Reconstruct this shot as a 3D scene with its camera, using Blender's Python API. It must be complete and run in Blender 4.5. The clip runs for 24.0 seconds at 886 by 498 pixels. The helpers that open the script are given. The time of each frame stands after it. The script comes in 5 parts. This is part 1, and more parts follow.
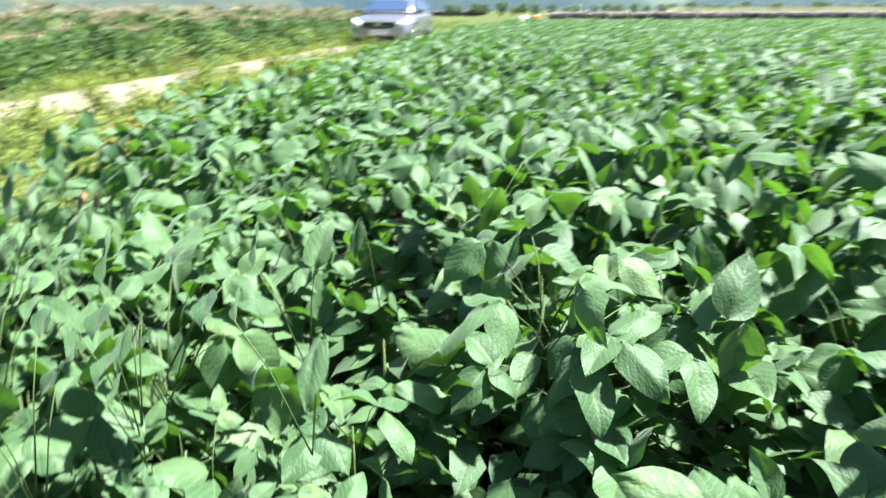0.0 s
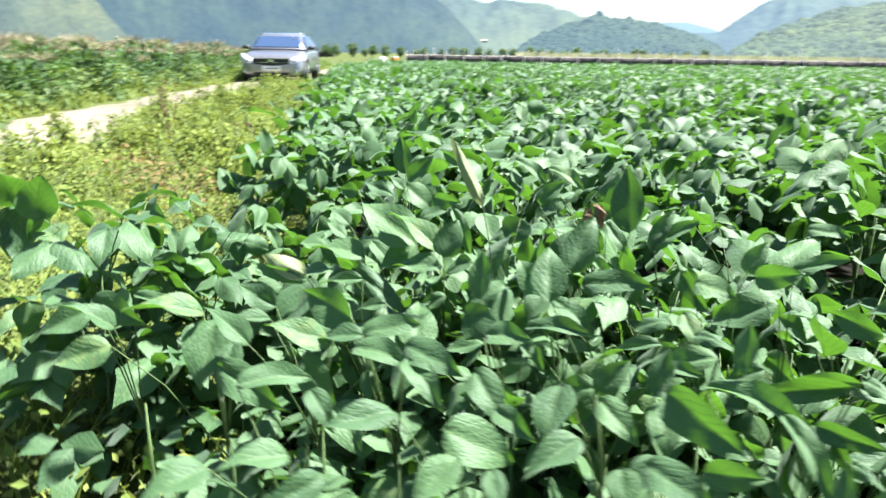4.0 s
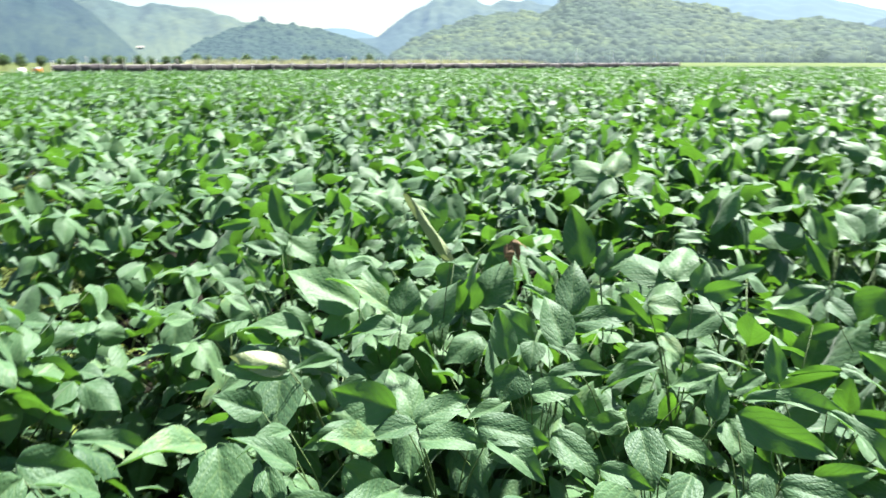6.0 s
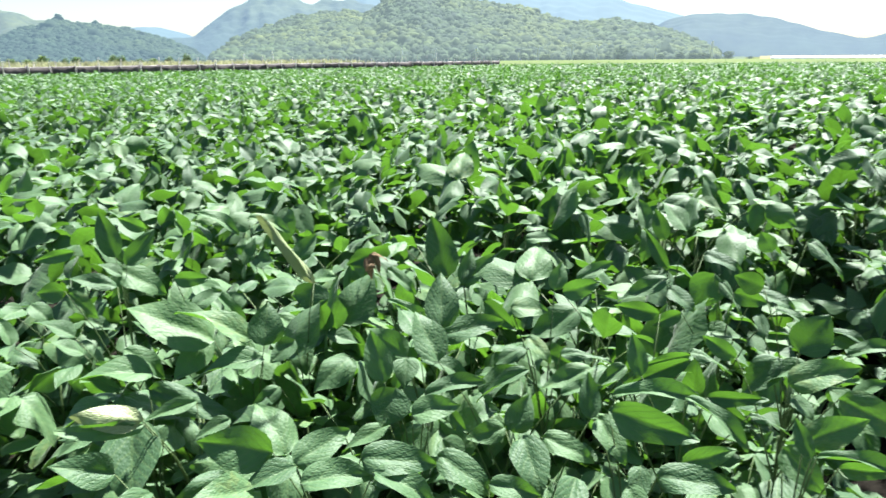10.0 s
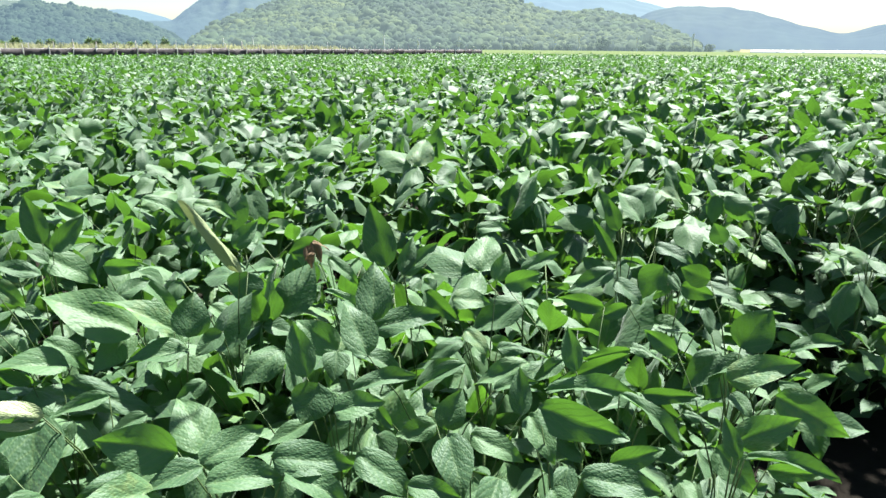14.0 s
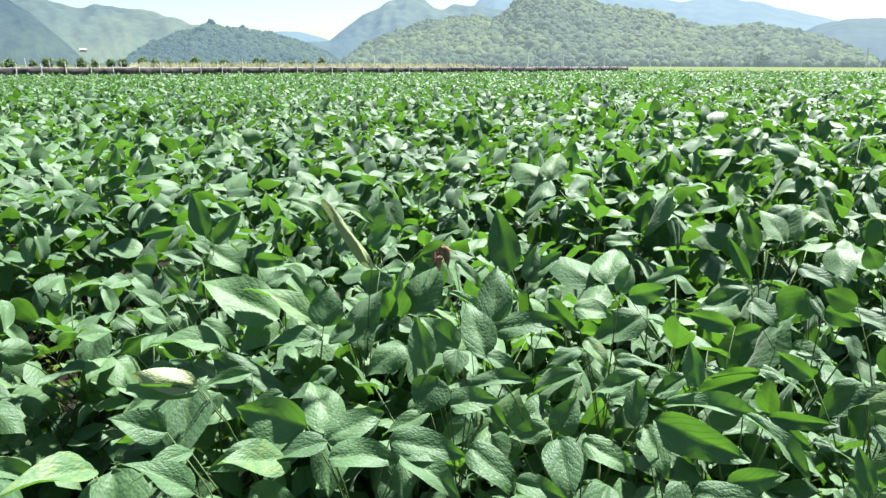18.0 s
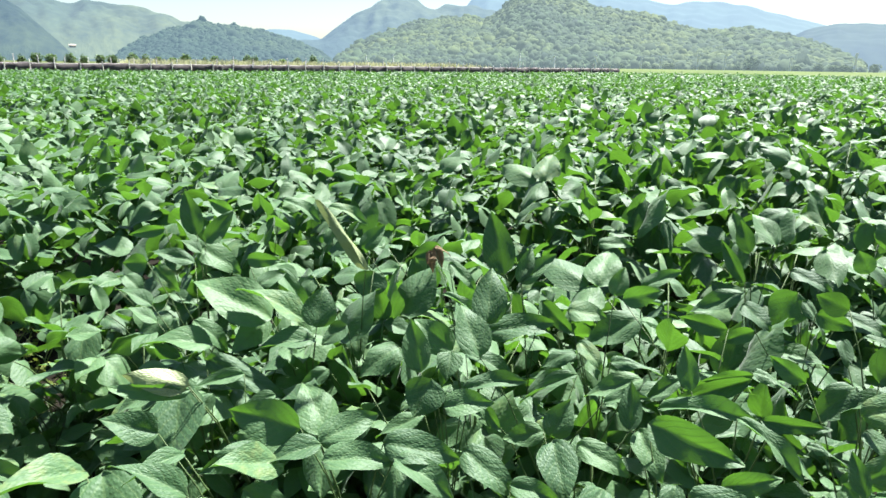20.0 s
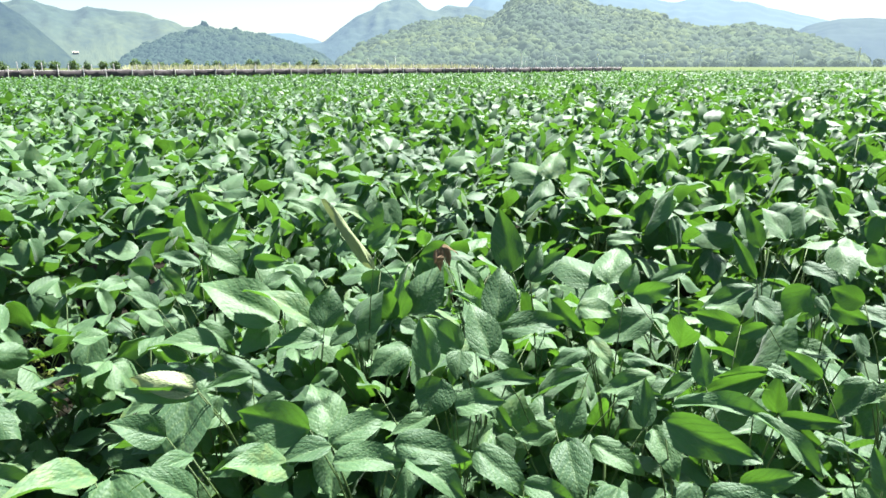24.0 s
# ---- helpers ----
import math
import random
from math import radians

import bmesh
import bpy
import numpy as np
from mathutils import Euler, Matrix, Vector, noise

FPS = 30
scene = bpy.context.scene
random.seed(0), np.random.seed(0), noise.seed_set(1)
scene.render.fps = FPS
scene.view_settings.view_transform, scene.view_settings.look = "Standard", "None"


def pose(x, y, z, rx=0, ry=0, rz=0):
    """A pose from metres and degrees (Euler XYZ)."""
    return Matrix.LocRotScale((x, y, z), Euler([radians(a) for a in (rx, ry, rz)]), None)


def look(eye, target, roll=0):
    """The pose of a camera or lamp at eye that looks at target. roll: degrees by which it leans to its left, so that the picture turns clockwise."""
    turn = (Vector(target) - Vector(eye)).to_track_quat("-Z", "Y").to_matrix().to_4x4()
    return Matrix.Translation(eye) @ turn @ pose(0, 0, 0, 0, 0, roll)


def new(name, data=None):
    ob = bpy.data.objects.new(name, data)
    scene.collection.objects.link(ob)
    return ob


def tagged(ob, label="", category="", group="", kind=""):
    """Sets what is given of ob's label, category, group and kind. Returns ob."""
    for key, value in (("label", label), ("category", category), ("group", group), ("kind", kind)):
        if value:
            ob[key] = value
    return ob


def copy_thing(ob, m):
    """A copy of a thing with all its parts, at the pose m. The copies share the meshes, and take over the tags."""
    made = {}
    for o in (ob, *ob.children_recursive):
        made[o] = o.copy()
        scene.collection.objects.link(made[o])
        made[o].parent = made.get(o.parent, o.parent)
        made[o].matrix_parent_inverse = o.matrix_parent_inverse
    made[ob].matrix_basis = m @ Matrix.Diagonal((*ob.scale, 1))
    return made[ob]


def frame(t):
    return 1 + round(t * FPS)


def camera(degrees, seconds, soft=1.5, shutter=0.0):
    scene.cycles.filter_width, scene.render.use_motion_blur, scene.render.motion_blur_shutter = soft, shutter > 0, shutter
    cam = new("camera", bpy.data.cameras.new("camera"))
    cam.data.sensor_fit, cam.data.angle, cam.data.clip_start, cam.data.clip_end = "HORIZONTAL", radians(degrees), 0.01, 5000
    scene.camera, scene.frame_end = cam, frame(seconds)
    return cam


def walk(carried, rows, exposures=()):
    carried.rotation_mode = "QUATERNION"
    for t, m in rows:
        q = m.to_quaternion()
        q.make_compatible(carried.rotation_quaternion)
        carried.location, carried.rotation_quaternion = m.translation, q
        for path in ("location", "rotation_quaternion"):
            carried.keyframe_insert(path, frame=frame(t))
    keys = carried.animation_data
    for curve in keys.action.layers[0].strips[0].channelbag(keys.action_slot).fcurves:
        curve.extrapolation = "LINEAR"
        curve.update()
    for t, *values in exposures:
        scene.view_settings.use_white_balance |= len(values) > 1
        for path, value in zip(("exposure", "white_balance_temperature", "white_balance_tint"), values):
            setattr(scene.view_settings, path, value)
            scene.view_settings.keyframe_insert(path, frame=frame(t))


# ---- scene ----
cam = camera(66.6, 24.0, soft=1.5, shutter=0.9)
PATH = [
    (0, (2.246, 0.929, 1.616), (1.061, 2.393, 0.943), -0.3),
    (0.5, (2.078, 0.782, 1.603), (1.062, 2.398, 1.004), -0.3),
    (1, (1.842, 0.701, 1.572), (0.774, 2.299, 1.02), -0.8),
    (1.5, (1.621, 0.611, 1.567), (0.611, 2.258, 1.049), 0.5),
    (2, (1.438, 0.488, 1.539), (0.489, 2.172, 1.026), 0.8),
    (2.5, (1.235, 0.393, 1.491), (0.383, 2.128, 0.977), 1.9),
    (3, (1.067, 0.304, 1.474), (0.198, 1.999, 0.865), 1.5),
    (3.5, (0.866, 0.199, 1.475), (-0.058, 1.874, 0.892), 0.8),
    (5.5, (0.182, -0.026, 1.562), (0.06, 1.901, 1.043), 0.6),
    (6, (0.09, 0.046, 1.581), (0.109, 1.972, 1.04), -0.0),
    (6.5, (0.041, 0.037, 1.599), (0.268, 1.957, 1.085), -1.8),
    (7, (0.033, 0.05, 1.6), (0.492, 1.93, 1.092), -1.1),
    (7.5, (0.011, 0.066, 1.616), (0.573, 1.918, 1.112), 1.0),
    (8, (0.02, 0.087, 1.616), (0.48, 1.97, 1.123), -1.4),
    (8.5, (0.034, 0.09, 1.617), (0.458, 1.982, 1.124), -1.7),
    (9, (0.055, 0.1, 1.61), (0.54, 1.971, 1.098), -1.1),
    (9.5, (0.049, 0.099, 1.606), (0.571, 1.953, 1.068), -0.4),
    (11.5, (0.075, 0.115, 1.6), (0.352, 2.019, 1.051), -1.1),
    (12, (0.101, 0.118, 1.605), (0.502, 1.999, 1.057), -0.1),
    (12.5, (0.104, 0.123, 1.599), (0.557, 1.993, 1.052), 0.2),
    (13, (0.117, 0.133, 1.589), (0.6, 1.992, 1.029), 0.5),
    (13.5, (0.137, 0.134, 1.589), (0.651, 1.981, 1.02), 0.5),
    (14, (0.152, 0.129, 1.588), (0.687, 1.968, 1.013), 0.5),
    (14.5, (0.165, 0.127, 1.586), (0.642, 1.981, 1.01), 0.1),
    (15, (0.193, 0.125, 1.583), (0.612, 1.997, 1.015), -0.4),
    (15.5, (0.198, 0.117, 1.575), (0.6, 1.993, 1.01), -0.3),
    (16, (0.172, 0.098, 1.578), (0.475, 1.993, 1.016), -0.4),
    (16.5, (0.165, 0.095, 1.575), (0.338, 2.007, 1.016), -0.8),
    (17, (0.159, 0.09, 1.581), (0.287, 2.009, 1.033), -0.5),
    (17.5, (0.163, 0.085, 1.578), (0.307, 2.007, 1.045), -0.1),
    (19.5, (0.165, 0.083, 1.575), (0.314, 2.006, 1.046), 0.6),
    (20, (0.156, 0.09, 1.578), (0.333, 2.01, 1.047), 0.8),
    (20.5, (0.168, 0.1, 1.575), (0.378, 2.017, 1.047), 0.8),
    (21, (0.167, 0.113, 1.568), (0.435, 2.023, 1.04), 1.0),
    (21.5, (0.167, 0.115, 1.567), (0.456, 2.019, 1.027), 0.8),
    (22, (0.159, 0.102, 1.572), (0.43, 2.007, 1.025), 0.4),
    (22.5, (0.164, 0.096, 1.584), (0.377, 2.012, 1.049), -0.1),
    (23, (0.167, 0.098, 1.576), (0.359, 2.022, 1.063), -0.2),
    (23.5, (0.156, 0.106, 1.572), (0.335, 2.032, 1.062), 0.0),
    (24, (0.15, 0.103, 1.568), (0.314, 2.026, 1.04), -0.1),
]
walk(cam, [(t, look(eye, target, roll)) for t, eye, target, roll in PATH],
     [(0, 2.53), (1, 2.49), (2, 2.41), (3.5, 2.47), (6, 2.39), (9, 2.36), (12, 2.20), (20, 2.21), (22, 2.27), (24, 2.35)])

# ---- world, sun, exposure ----
SUN_BEARING, SUN_HEIGHT = 44.0, 61.0      # degrees right of +y, degrees above the horizon
world = bpy.data.worlds.new("sky")
world.use_nodes = True
scene.world = world
wn, wl = world.node_tree.nodes, world.node_tree.links
sky = wn.new("ShaderNodeTexSky")
sky.sky_type, sky.sun_disc = "NISHITA", False
sky.sun_elevation, sky.sun_rotation = radians(SUN_HEIGHT), radians(SUN_BEARING)
sky.air_density, sky.dust_density, sky.ozone_density = 1.0, 1.0, 2.5
wn["Background"].inputs["Strength"].default_value = 0.043
wl.new(sky.outputs["Color"], wn["Background"].inputs["Color"])
sun_data = bpy.data.lights.new("sun", "SUN")
sun_data.energy, sun_data.angle, sun_data.color = 5.2, radians(2.6), (1.0, 0.975, 0.935)
sun = new("sun", sun_data)
sb, sh = radians(SUN_BEARING), radians(SUN_HEIGHT)
sun_way = Vector((math.sin(sb) * math.cos(sh), math.cos(sb) * math.cos(sh), math.sin(sh)))
sun.matrix_world = look(sun_way * 60, (0, 0, 0))


# ---- materials ----
def material(name, rough=0.6, spec=0.4, metal=0.0):
    m = bpy.data.materials.new(name)
    m.use_nodes = True
    n = m.node_tree.nodes
    b = n["Principled BSDF"]
    b.inputs["Roughness"].default_value = rough
    b.inputs["Specular IOR Level"].default_value = spec
    b.inputs["Metallic"].default_value = metal
    return m, n, m.node_tree.links, b


def ramp(n, stops):
    r = n.new("ShaderNodeValToRGB")
    while len(r.color_ramp.elements) < len(stops):
        r.color_ramp.elements.new(0.5)
    for e, (p, c) in zip(r.color_ramp.elements, stops):
        e.position, e.color = p, (*c, 1)
    return r


def mathnode(n, l, op, a, b=None, c=None):
    m = n.new("ShaderNodeMath")
    m.operation = op
    for k, v in enumerate((a, b, c)):
        if v is None:
            continue
        if isinstance(v, (int, float)):
            m.inputs[k].default_value = v
        else:
            l.new(v, m.inputs[k])
    return m.outputs[0]


def noise_tex(n, l, scale, detail=4.0, vec=None):
    t = n.new("ShaderNodeTexNoise")
    t.inputs["Scale"].default_value, t.inputs["Detail"].default_value = scale, detail
    if vec is not None:
        l.new(vec, t.inputs["Vector"])
    return t


def mixcol(n, l, fac, a, b, kind="MIX"):
    m = n.new("ShaderNodeMix")
    m.data_type, m.blend_type = "RGBA", kind
    if isinstance(fac, (int, float)):
        m.inputs["Factor"].default_value = fac
    else:
        l.new(fac, m.inputs["Factor"])
    for key, v in ((6, a), (7, b)):
        if isinstance(v, tuple):
            m.inputs[key].default_value = (*v, 1)
        else:
            l.new(v, m.inputs[key])
    return m.outputs[2]


def world_place(n):
    return n.new("ShaderNodeNewGeometry").outputs["Position"]


def bump(n, l, b, height, strength=0.3, dist=0.02):
    k = n.new("ShaderNodeBump")
    k.inputs["Strength"].default_value, k.inputs["Distance"].default_value = strength, dist
    l.new(height, k.inputs["Height"])
    l.new(k.outputs["Normal"], b.inputs["Normal"])
    return k


def leaf_material(name, dark, light, glow, rough, spec, through_share, veins=True, patch=0.6):
    """A leaf: waxy above, lets light through, paler veins, colour that differs from leaf to leaf and from patch to patch."""
    m, n, l, b = material(name, rough, spec)
    obj, geo = n.new("ShaderNodeObjectInfo"), n.new("ShaderNodeNewGeometry")
    own = mathnode(n, l, "FRACT", mathnode(n, l, "ADD", obj.outputs["Random"], geo.outputs["Random Per Island"]))
    where = noise_tex(n, l, patch, 3.0, geo.outputs["Position"])
    fine = noise_tex(n, l, 60.0, 3.0, geo.outputs["Position"])
    tone = mathnode(n, l, "ADD", mathnode(n, l, "MULTIPLY", own, 0.5), mathnode(n, l, "MULTIPLY", where.outputs[0], 0.75))
    tone = mathnode(n, l, "ADD", tone, mathnode(n, l, "MULTIPLY_ADD", fine.outputs[0], 0.3, -0.27))
    r = ramp(n, [(0.15, dark), (0.55, tuple(0.5 * (a + c) for a, c in zip(dark, light))), (0.95, light)])
    l.new(tone, r.inputs[0])
    col = r.outputs[0]
    if veins:
        old = mathnode(n, l, "MINIMUM", mathnode(n, l, "MAXIMUM", mathnode(n, l, "MULTIPLY_ADD", own, 14.0, -12.6), 0.0), 1.0)
        spots = mathnode(n, l, "MINIMUM", mathnode(n, l, "MAXIMUM", mathnode(n, l, "MULTIPLY_ADD", fine.outputs[0], 5.0, -2.3), 0.0), 1.0)
        col = mixcol(n, l, mathnode(n, l, "MULTIPLY", mathnode(n, l, "MULTIPLY", old, spots), 0.3), col, (0.20, 0.22, 0.06))
        uv = n.new("ShaderNodeUVMap")
        sep = n.new("ShaderNodeSeparateXYZ")
        l.new(uv.outputs[0], sep.inputs[0])
        side = mathnode(n, l, "ABSOLUTE", mathnode(n, l, "SUBTRACT", sep.outputs[1], 0.5))
        waver = noise_tex(n, l, 5.0, 2.0, uv.outputs[0])
        run = mathnode(n, l, "MULTIPLY_ADD", mathnode(n, l, "POWER", side, 1.25), -1.1, sep.outputs[0])
        run = mathnode(n, l, "ADD", run, mathnode(n, l, "MULTIPLY", mathnode(n, l, "ADD", waver.outputs[0], own), 0.12))
        saw = mathnode(n, l, "ABSOLUTE", mathnode(n, l, "SUBTRACT", mathnode(n, l, "FRACT", mathnode(n, l, "MULTIPLY", run, 6.0)), 0.5))
        rib = mathnode(n, l, "SUBTRACT", 1.0, mathnode(n, l, "SMOOTH_MIN", mathnode(n, l, "MULTIPLY", saw, 7.0), 1.0, 0.2))
        mid = mathnode(n, l, "SUBTRACT", 1.0, mathnode(n, l, "MINIMUM", mathnode(n, l, "MULTIPLY", side, 28.0), 1.0))
        vein = mathnode(n, l, "MAXIMUM", rib, mid)
        col = mixcol(n, l, mathnode(n, l, "MULTIPLY", vein, 0.22), col, (0.20, 0.30, 0.10))
        swell = mathnode(n, l, "MULTIPLY", mathnode(n, l, "SQRT", mathnode(n, l, "MAXIMUM", saw, 0.0)), mathnode(n, l, "MINIMUM", mathnode(n, l, "MULTIPLY", side, 9.0), 1.0))
        shift = n.new("ShaderNodeCombineXYZ")
        l.new(mathnode(n, l, "MULTIPLY", own, 37.0), shift.inputs[2])
        spot = n.new("ShaderNodeVectorMath")
        spot.operation = "ADD"
        l.new(uv.outputs[0], spot.inputs[0])
        l.new(shift.outputs[0], spot.inputs[1])
        crinkle = n.new("ShaderNodeTexVoronoi")
        crinkle.feature = "SMOOTH_F1"
        crinkle.inputs["Scale"].default_value = 25.0
        l.new(spot.outputs[0], crinkle.inputs["Vector"])
        pucker = noise_tex(n, l, 7.0, 3.0, spot.outputs[0])
        relief = mathnode(n, l, "MULTIPLY_ADD", crinkle.outputs[0], -1.0, mathnode(n, l, "MULTIPLY", swell, 0.55))
        bump(n, l, b, mathnode(n, l, "MULTIPLY_ADD", pucker.outputs[0], 0.35, relief), 0.5, 0.0022)
    l.new(col, b.inputs["Base Color"])
    b.inputs["Specular Tint"].default_value = (0.92, 0.98, 1.0, 1)
    b.inputs["Sheen Weight"].default_value, b.inputs["Sheen Roughness"].default_value = 0.12, 0.5
    b.inputs["Sheen Tint"].default_value = (0.95, 0.99, 1.0, 1)
    t = n.new("ShaderNodeBsdfTranslucent")
    lit = mixcol(n, l, tone, tuple(0.40 * c for c in glow), glow)
    if veins:
        lit = mixcol(n, l, mathnode(n, l, "MULTIPLY", vein, 0.6), lit, tuple(0.25 * c for c in glow))
    l.new(lit, t.inputs["Color"])
    mx = n.new("ShaderNodeMixShader")
    mx.inputs[0].default_value = through_share
    l.new(b.outputs[0], mx.inputs[1])
    l.new(t.outputs[0], mx.inputs[2])
    l.new(mx.outputs[0], n["Material Output"].inputs["Surface"])
    return m


def plain_material(name, a, c, scale, rough=0.7, spec=0.3, metal=0.0, relief=0.2, dist=0.01):
    """A surface mottled between two colours at two scales, with fine relief."""
    m, n, l, b = material(name, rough, spec, metal)
    p = world_place(n)
    f1, f2 = noise_tex(n, l, scale, 5.0, p), noise_tex(n, l, scale * 0.13, 2.0, p)
    f = mathnode(n, l, "ADD", mathnode(n, l, "MULTIPLY", f1.outputs[0], 0.6), mathnode(n, l, "MULTIPLY", f2.outputs[0], 0.5))
    r = ramp(n, [(0.3, a), (0.75, c)])
    l.new(f, r.inputs[0])
    l.new(r.outputs[0], b.inputs["Base Color"])
    if relief:
        bump(n, l, b, f1.outputs[0], relief, dist)
    return m


def distance_material(name, a, c, scale, haze_glow, amount, relief=8.0, own=0.0, reach=0.0):
    """Woods on a far slope. Haze is painted over them as an even bluish emission."""
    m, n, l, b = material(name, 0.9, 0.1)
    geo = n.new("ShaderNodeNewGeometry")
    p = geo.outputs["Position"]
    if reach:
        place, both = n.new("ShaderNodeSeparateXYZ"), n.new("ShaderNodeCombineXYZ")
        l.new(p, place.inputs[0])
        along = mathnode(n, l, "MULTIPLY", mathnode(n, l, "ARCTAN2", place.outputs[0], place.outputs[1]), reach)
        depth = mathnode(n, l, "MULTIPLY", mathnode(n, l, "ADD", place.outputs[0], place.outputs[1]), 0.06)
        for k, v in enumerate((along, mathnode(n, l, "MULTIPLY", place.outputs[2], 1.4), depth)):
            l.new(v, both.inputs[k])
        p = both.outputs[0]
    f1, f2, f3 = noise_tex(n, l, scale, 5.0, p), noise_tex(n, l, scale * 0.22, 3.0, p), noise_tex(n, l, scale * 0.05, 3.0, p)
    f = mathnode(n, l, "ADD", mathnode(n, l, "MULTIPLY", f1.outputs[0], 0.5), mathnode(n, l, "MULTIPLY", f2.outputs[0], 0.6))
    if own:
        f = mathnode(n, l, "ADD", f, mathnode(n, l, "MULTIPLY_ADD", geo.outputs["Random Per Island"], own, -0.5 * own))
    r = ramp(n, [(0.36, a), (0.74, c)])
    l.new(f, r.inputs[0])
    # broad tints: woods vary, and sunlit and cloud-shaded patches are painted in
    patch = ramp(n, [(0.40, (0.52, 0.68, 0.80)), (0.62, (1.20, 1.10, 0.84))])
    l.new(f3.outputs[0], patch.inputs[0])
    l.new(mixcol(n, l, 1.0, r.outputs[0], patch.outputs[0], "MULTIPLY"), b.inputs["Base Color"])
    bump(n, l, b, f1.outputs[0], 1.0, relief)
    b.inputs["Emission Color"].default_value = (*haze_glow, 1)
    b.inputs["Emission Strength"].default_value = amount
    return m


SOY = leaf_material("soybean_leaf", (0.017, 0.060, 0.022), (0.078, 0.158, 0.061), (0.115, 0.295, 0.022), 0.57, 0.37, 0.30)
# pale leaf underside, with some sunlit brightness built into the colour
PALE = leaf_material("pale_leaf", (0.17, 0.22, 0.09), (0.23, 0.275, 0.135), (0.24, 0.3, 0.096), 0.5, 0.4, 0.25)
WITHERED = leaf_material("withered_leaf", (0.084, 0.051, 0.024), (0.204, 0.138, 0.072), (0.144, 0.09, 0.042), 0.7, 0.2, 0.25, False, 2.0)
STEM = plain_material("green_stem", (0.030, 0.060, 0.018), (0.065, 0.105, 0.032), 40.0, 0.6)
WEED = leaf_material("weed_leaf", (0.095, 0.150, 0.027), (0.235, 0.285, 0.062), (0.27, 0.34, 0.05), 0.65, 0.2, 0.4, False, 0.9)
CROP = leaf_material("crop_leaf", (0.014, 0.045, 0.014), (0.070, 0.140, 0.036), (0.130, 0.25, 0.035), 0.62, 0.22, 0.3, False, 0.4)
TASSEL = plain_material("dry_tassel", (0.19, 0.162, 0.096), (0.31, 0.265, 0.165), 12.0, 0.8)
RUSTY = plain_material("dry_seed_stalk", (0.072, 0.042, 0.024), (0.144, 0.09, 0.054), 30.0, 0.85)
# soil colour taken down to near black to deepen shade between plants
EARTH = plain_material("shade_dark_soil", (0.0048, 0.0042, 0.003), (0.012, 0.0102, 0.0072), 6.0, 0.95, 0.1, relief=0.6, dist=0.04)
SOIL = plain_material("soil_and_grass", (0.03, 0.036, 0.012), (0.078, 0.102, 0.03), 3.0, 0.95, 0.1, relief=0.6, dist=0.05)
TRACK = plain_material("pale_track", (0.102, 0.09, 0.069), (0.192, 0.168, 0.132), 5.0, 0.95, 0.1, relief=0.5, dist=0.03)
NET = plain_material("black_shade_net", (0.028, 0.025, 0.026), (0.080, 0.071, 0.070), 2.5, 0.85, 0.2, relief=0.6, dist=0.05)
POST = plain_material("grey_wood_post", (0.52, 0.49, 0.45), (0.76, 0.72, 0.66), 9.0, 0.85)
PALE_POLE = plain_material("pale_concrete_pole", (0.74, 0.74, 0.72), (0.86, 0.86, 0.84), 4.0, 0.8)
STRAW = leaf_material("straw_yellow_weeds", (0.30, 0.32, 0.18), (0.50, 0.49, 0.33), (0.42, 0.44, 0.24), 0.7, 0.2, 0.45, False, 0.3)
BARK = plain_material("bark", (0.036, 0.027, 0.018), (0.084, 0.066, 0.048), 12.0, 0.9)
# each hill's haze is a glow colour and strength, stronger with distance
HAZE_NEAR = (0.44, 0.60, 0.64)
WOODS_NEAR = distance_material("near_hill_woods", (0.0084, 0.0216, 0.0084), (0.03, 0.0468, 0.0168), 0.30, HAZE_NEAR, 0.098, 2.0)
CROWNS = distance_material("near_hill_crowns", (0.0050, 0.0155, 0.0095), (0.040, 0.058, 0.019), 0.35, HAZE_NEAR, 0.098, 0.5, 0.34)
SHRUB = distance_material("hazy_shrub_leaf", (0.012, 0.027, 0.0072), (0.048, 0.072, 0.021), 0.5, HAZE_NEAR, 0.084, 0.2)
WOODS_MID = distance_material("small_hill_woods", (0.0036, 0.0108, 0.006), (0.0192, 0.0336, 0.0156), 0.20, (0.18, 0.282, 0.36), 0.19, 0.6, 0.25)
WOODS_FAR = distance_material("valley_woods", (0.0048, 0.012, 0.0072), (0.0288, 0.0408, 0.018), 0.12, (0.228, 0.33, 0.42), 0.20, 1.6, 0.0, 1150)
# sun on the slope and cloud shade on the mountain are built into these colours
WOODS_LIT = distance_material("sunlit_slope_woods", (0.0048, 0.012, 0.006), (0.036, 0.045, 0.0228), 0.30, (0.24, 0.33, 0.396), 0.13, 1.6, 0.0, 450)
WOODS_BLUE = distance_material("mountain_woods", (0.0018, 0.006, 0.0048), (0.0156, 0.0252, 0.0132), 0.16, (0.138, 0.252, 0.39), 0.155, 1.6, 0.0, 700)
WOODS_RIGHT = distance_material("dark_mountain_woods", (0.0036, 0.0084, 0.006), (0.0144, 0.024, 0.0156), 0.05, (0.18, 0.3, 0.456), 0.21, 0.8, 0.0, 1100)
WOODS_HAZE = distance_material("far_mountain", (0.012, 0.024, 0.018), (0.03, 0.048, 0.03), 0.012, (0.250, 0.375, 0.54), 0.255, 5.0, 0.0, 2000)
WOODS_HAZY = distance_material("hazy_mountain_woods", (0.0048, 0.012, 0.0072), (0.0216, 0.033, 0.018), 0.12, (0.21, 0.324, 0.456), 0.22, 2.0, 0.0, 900)


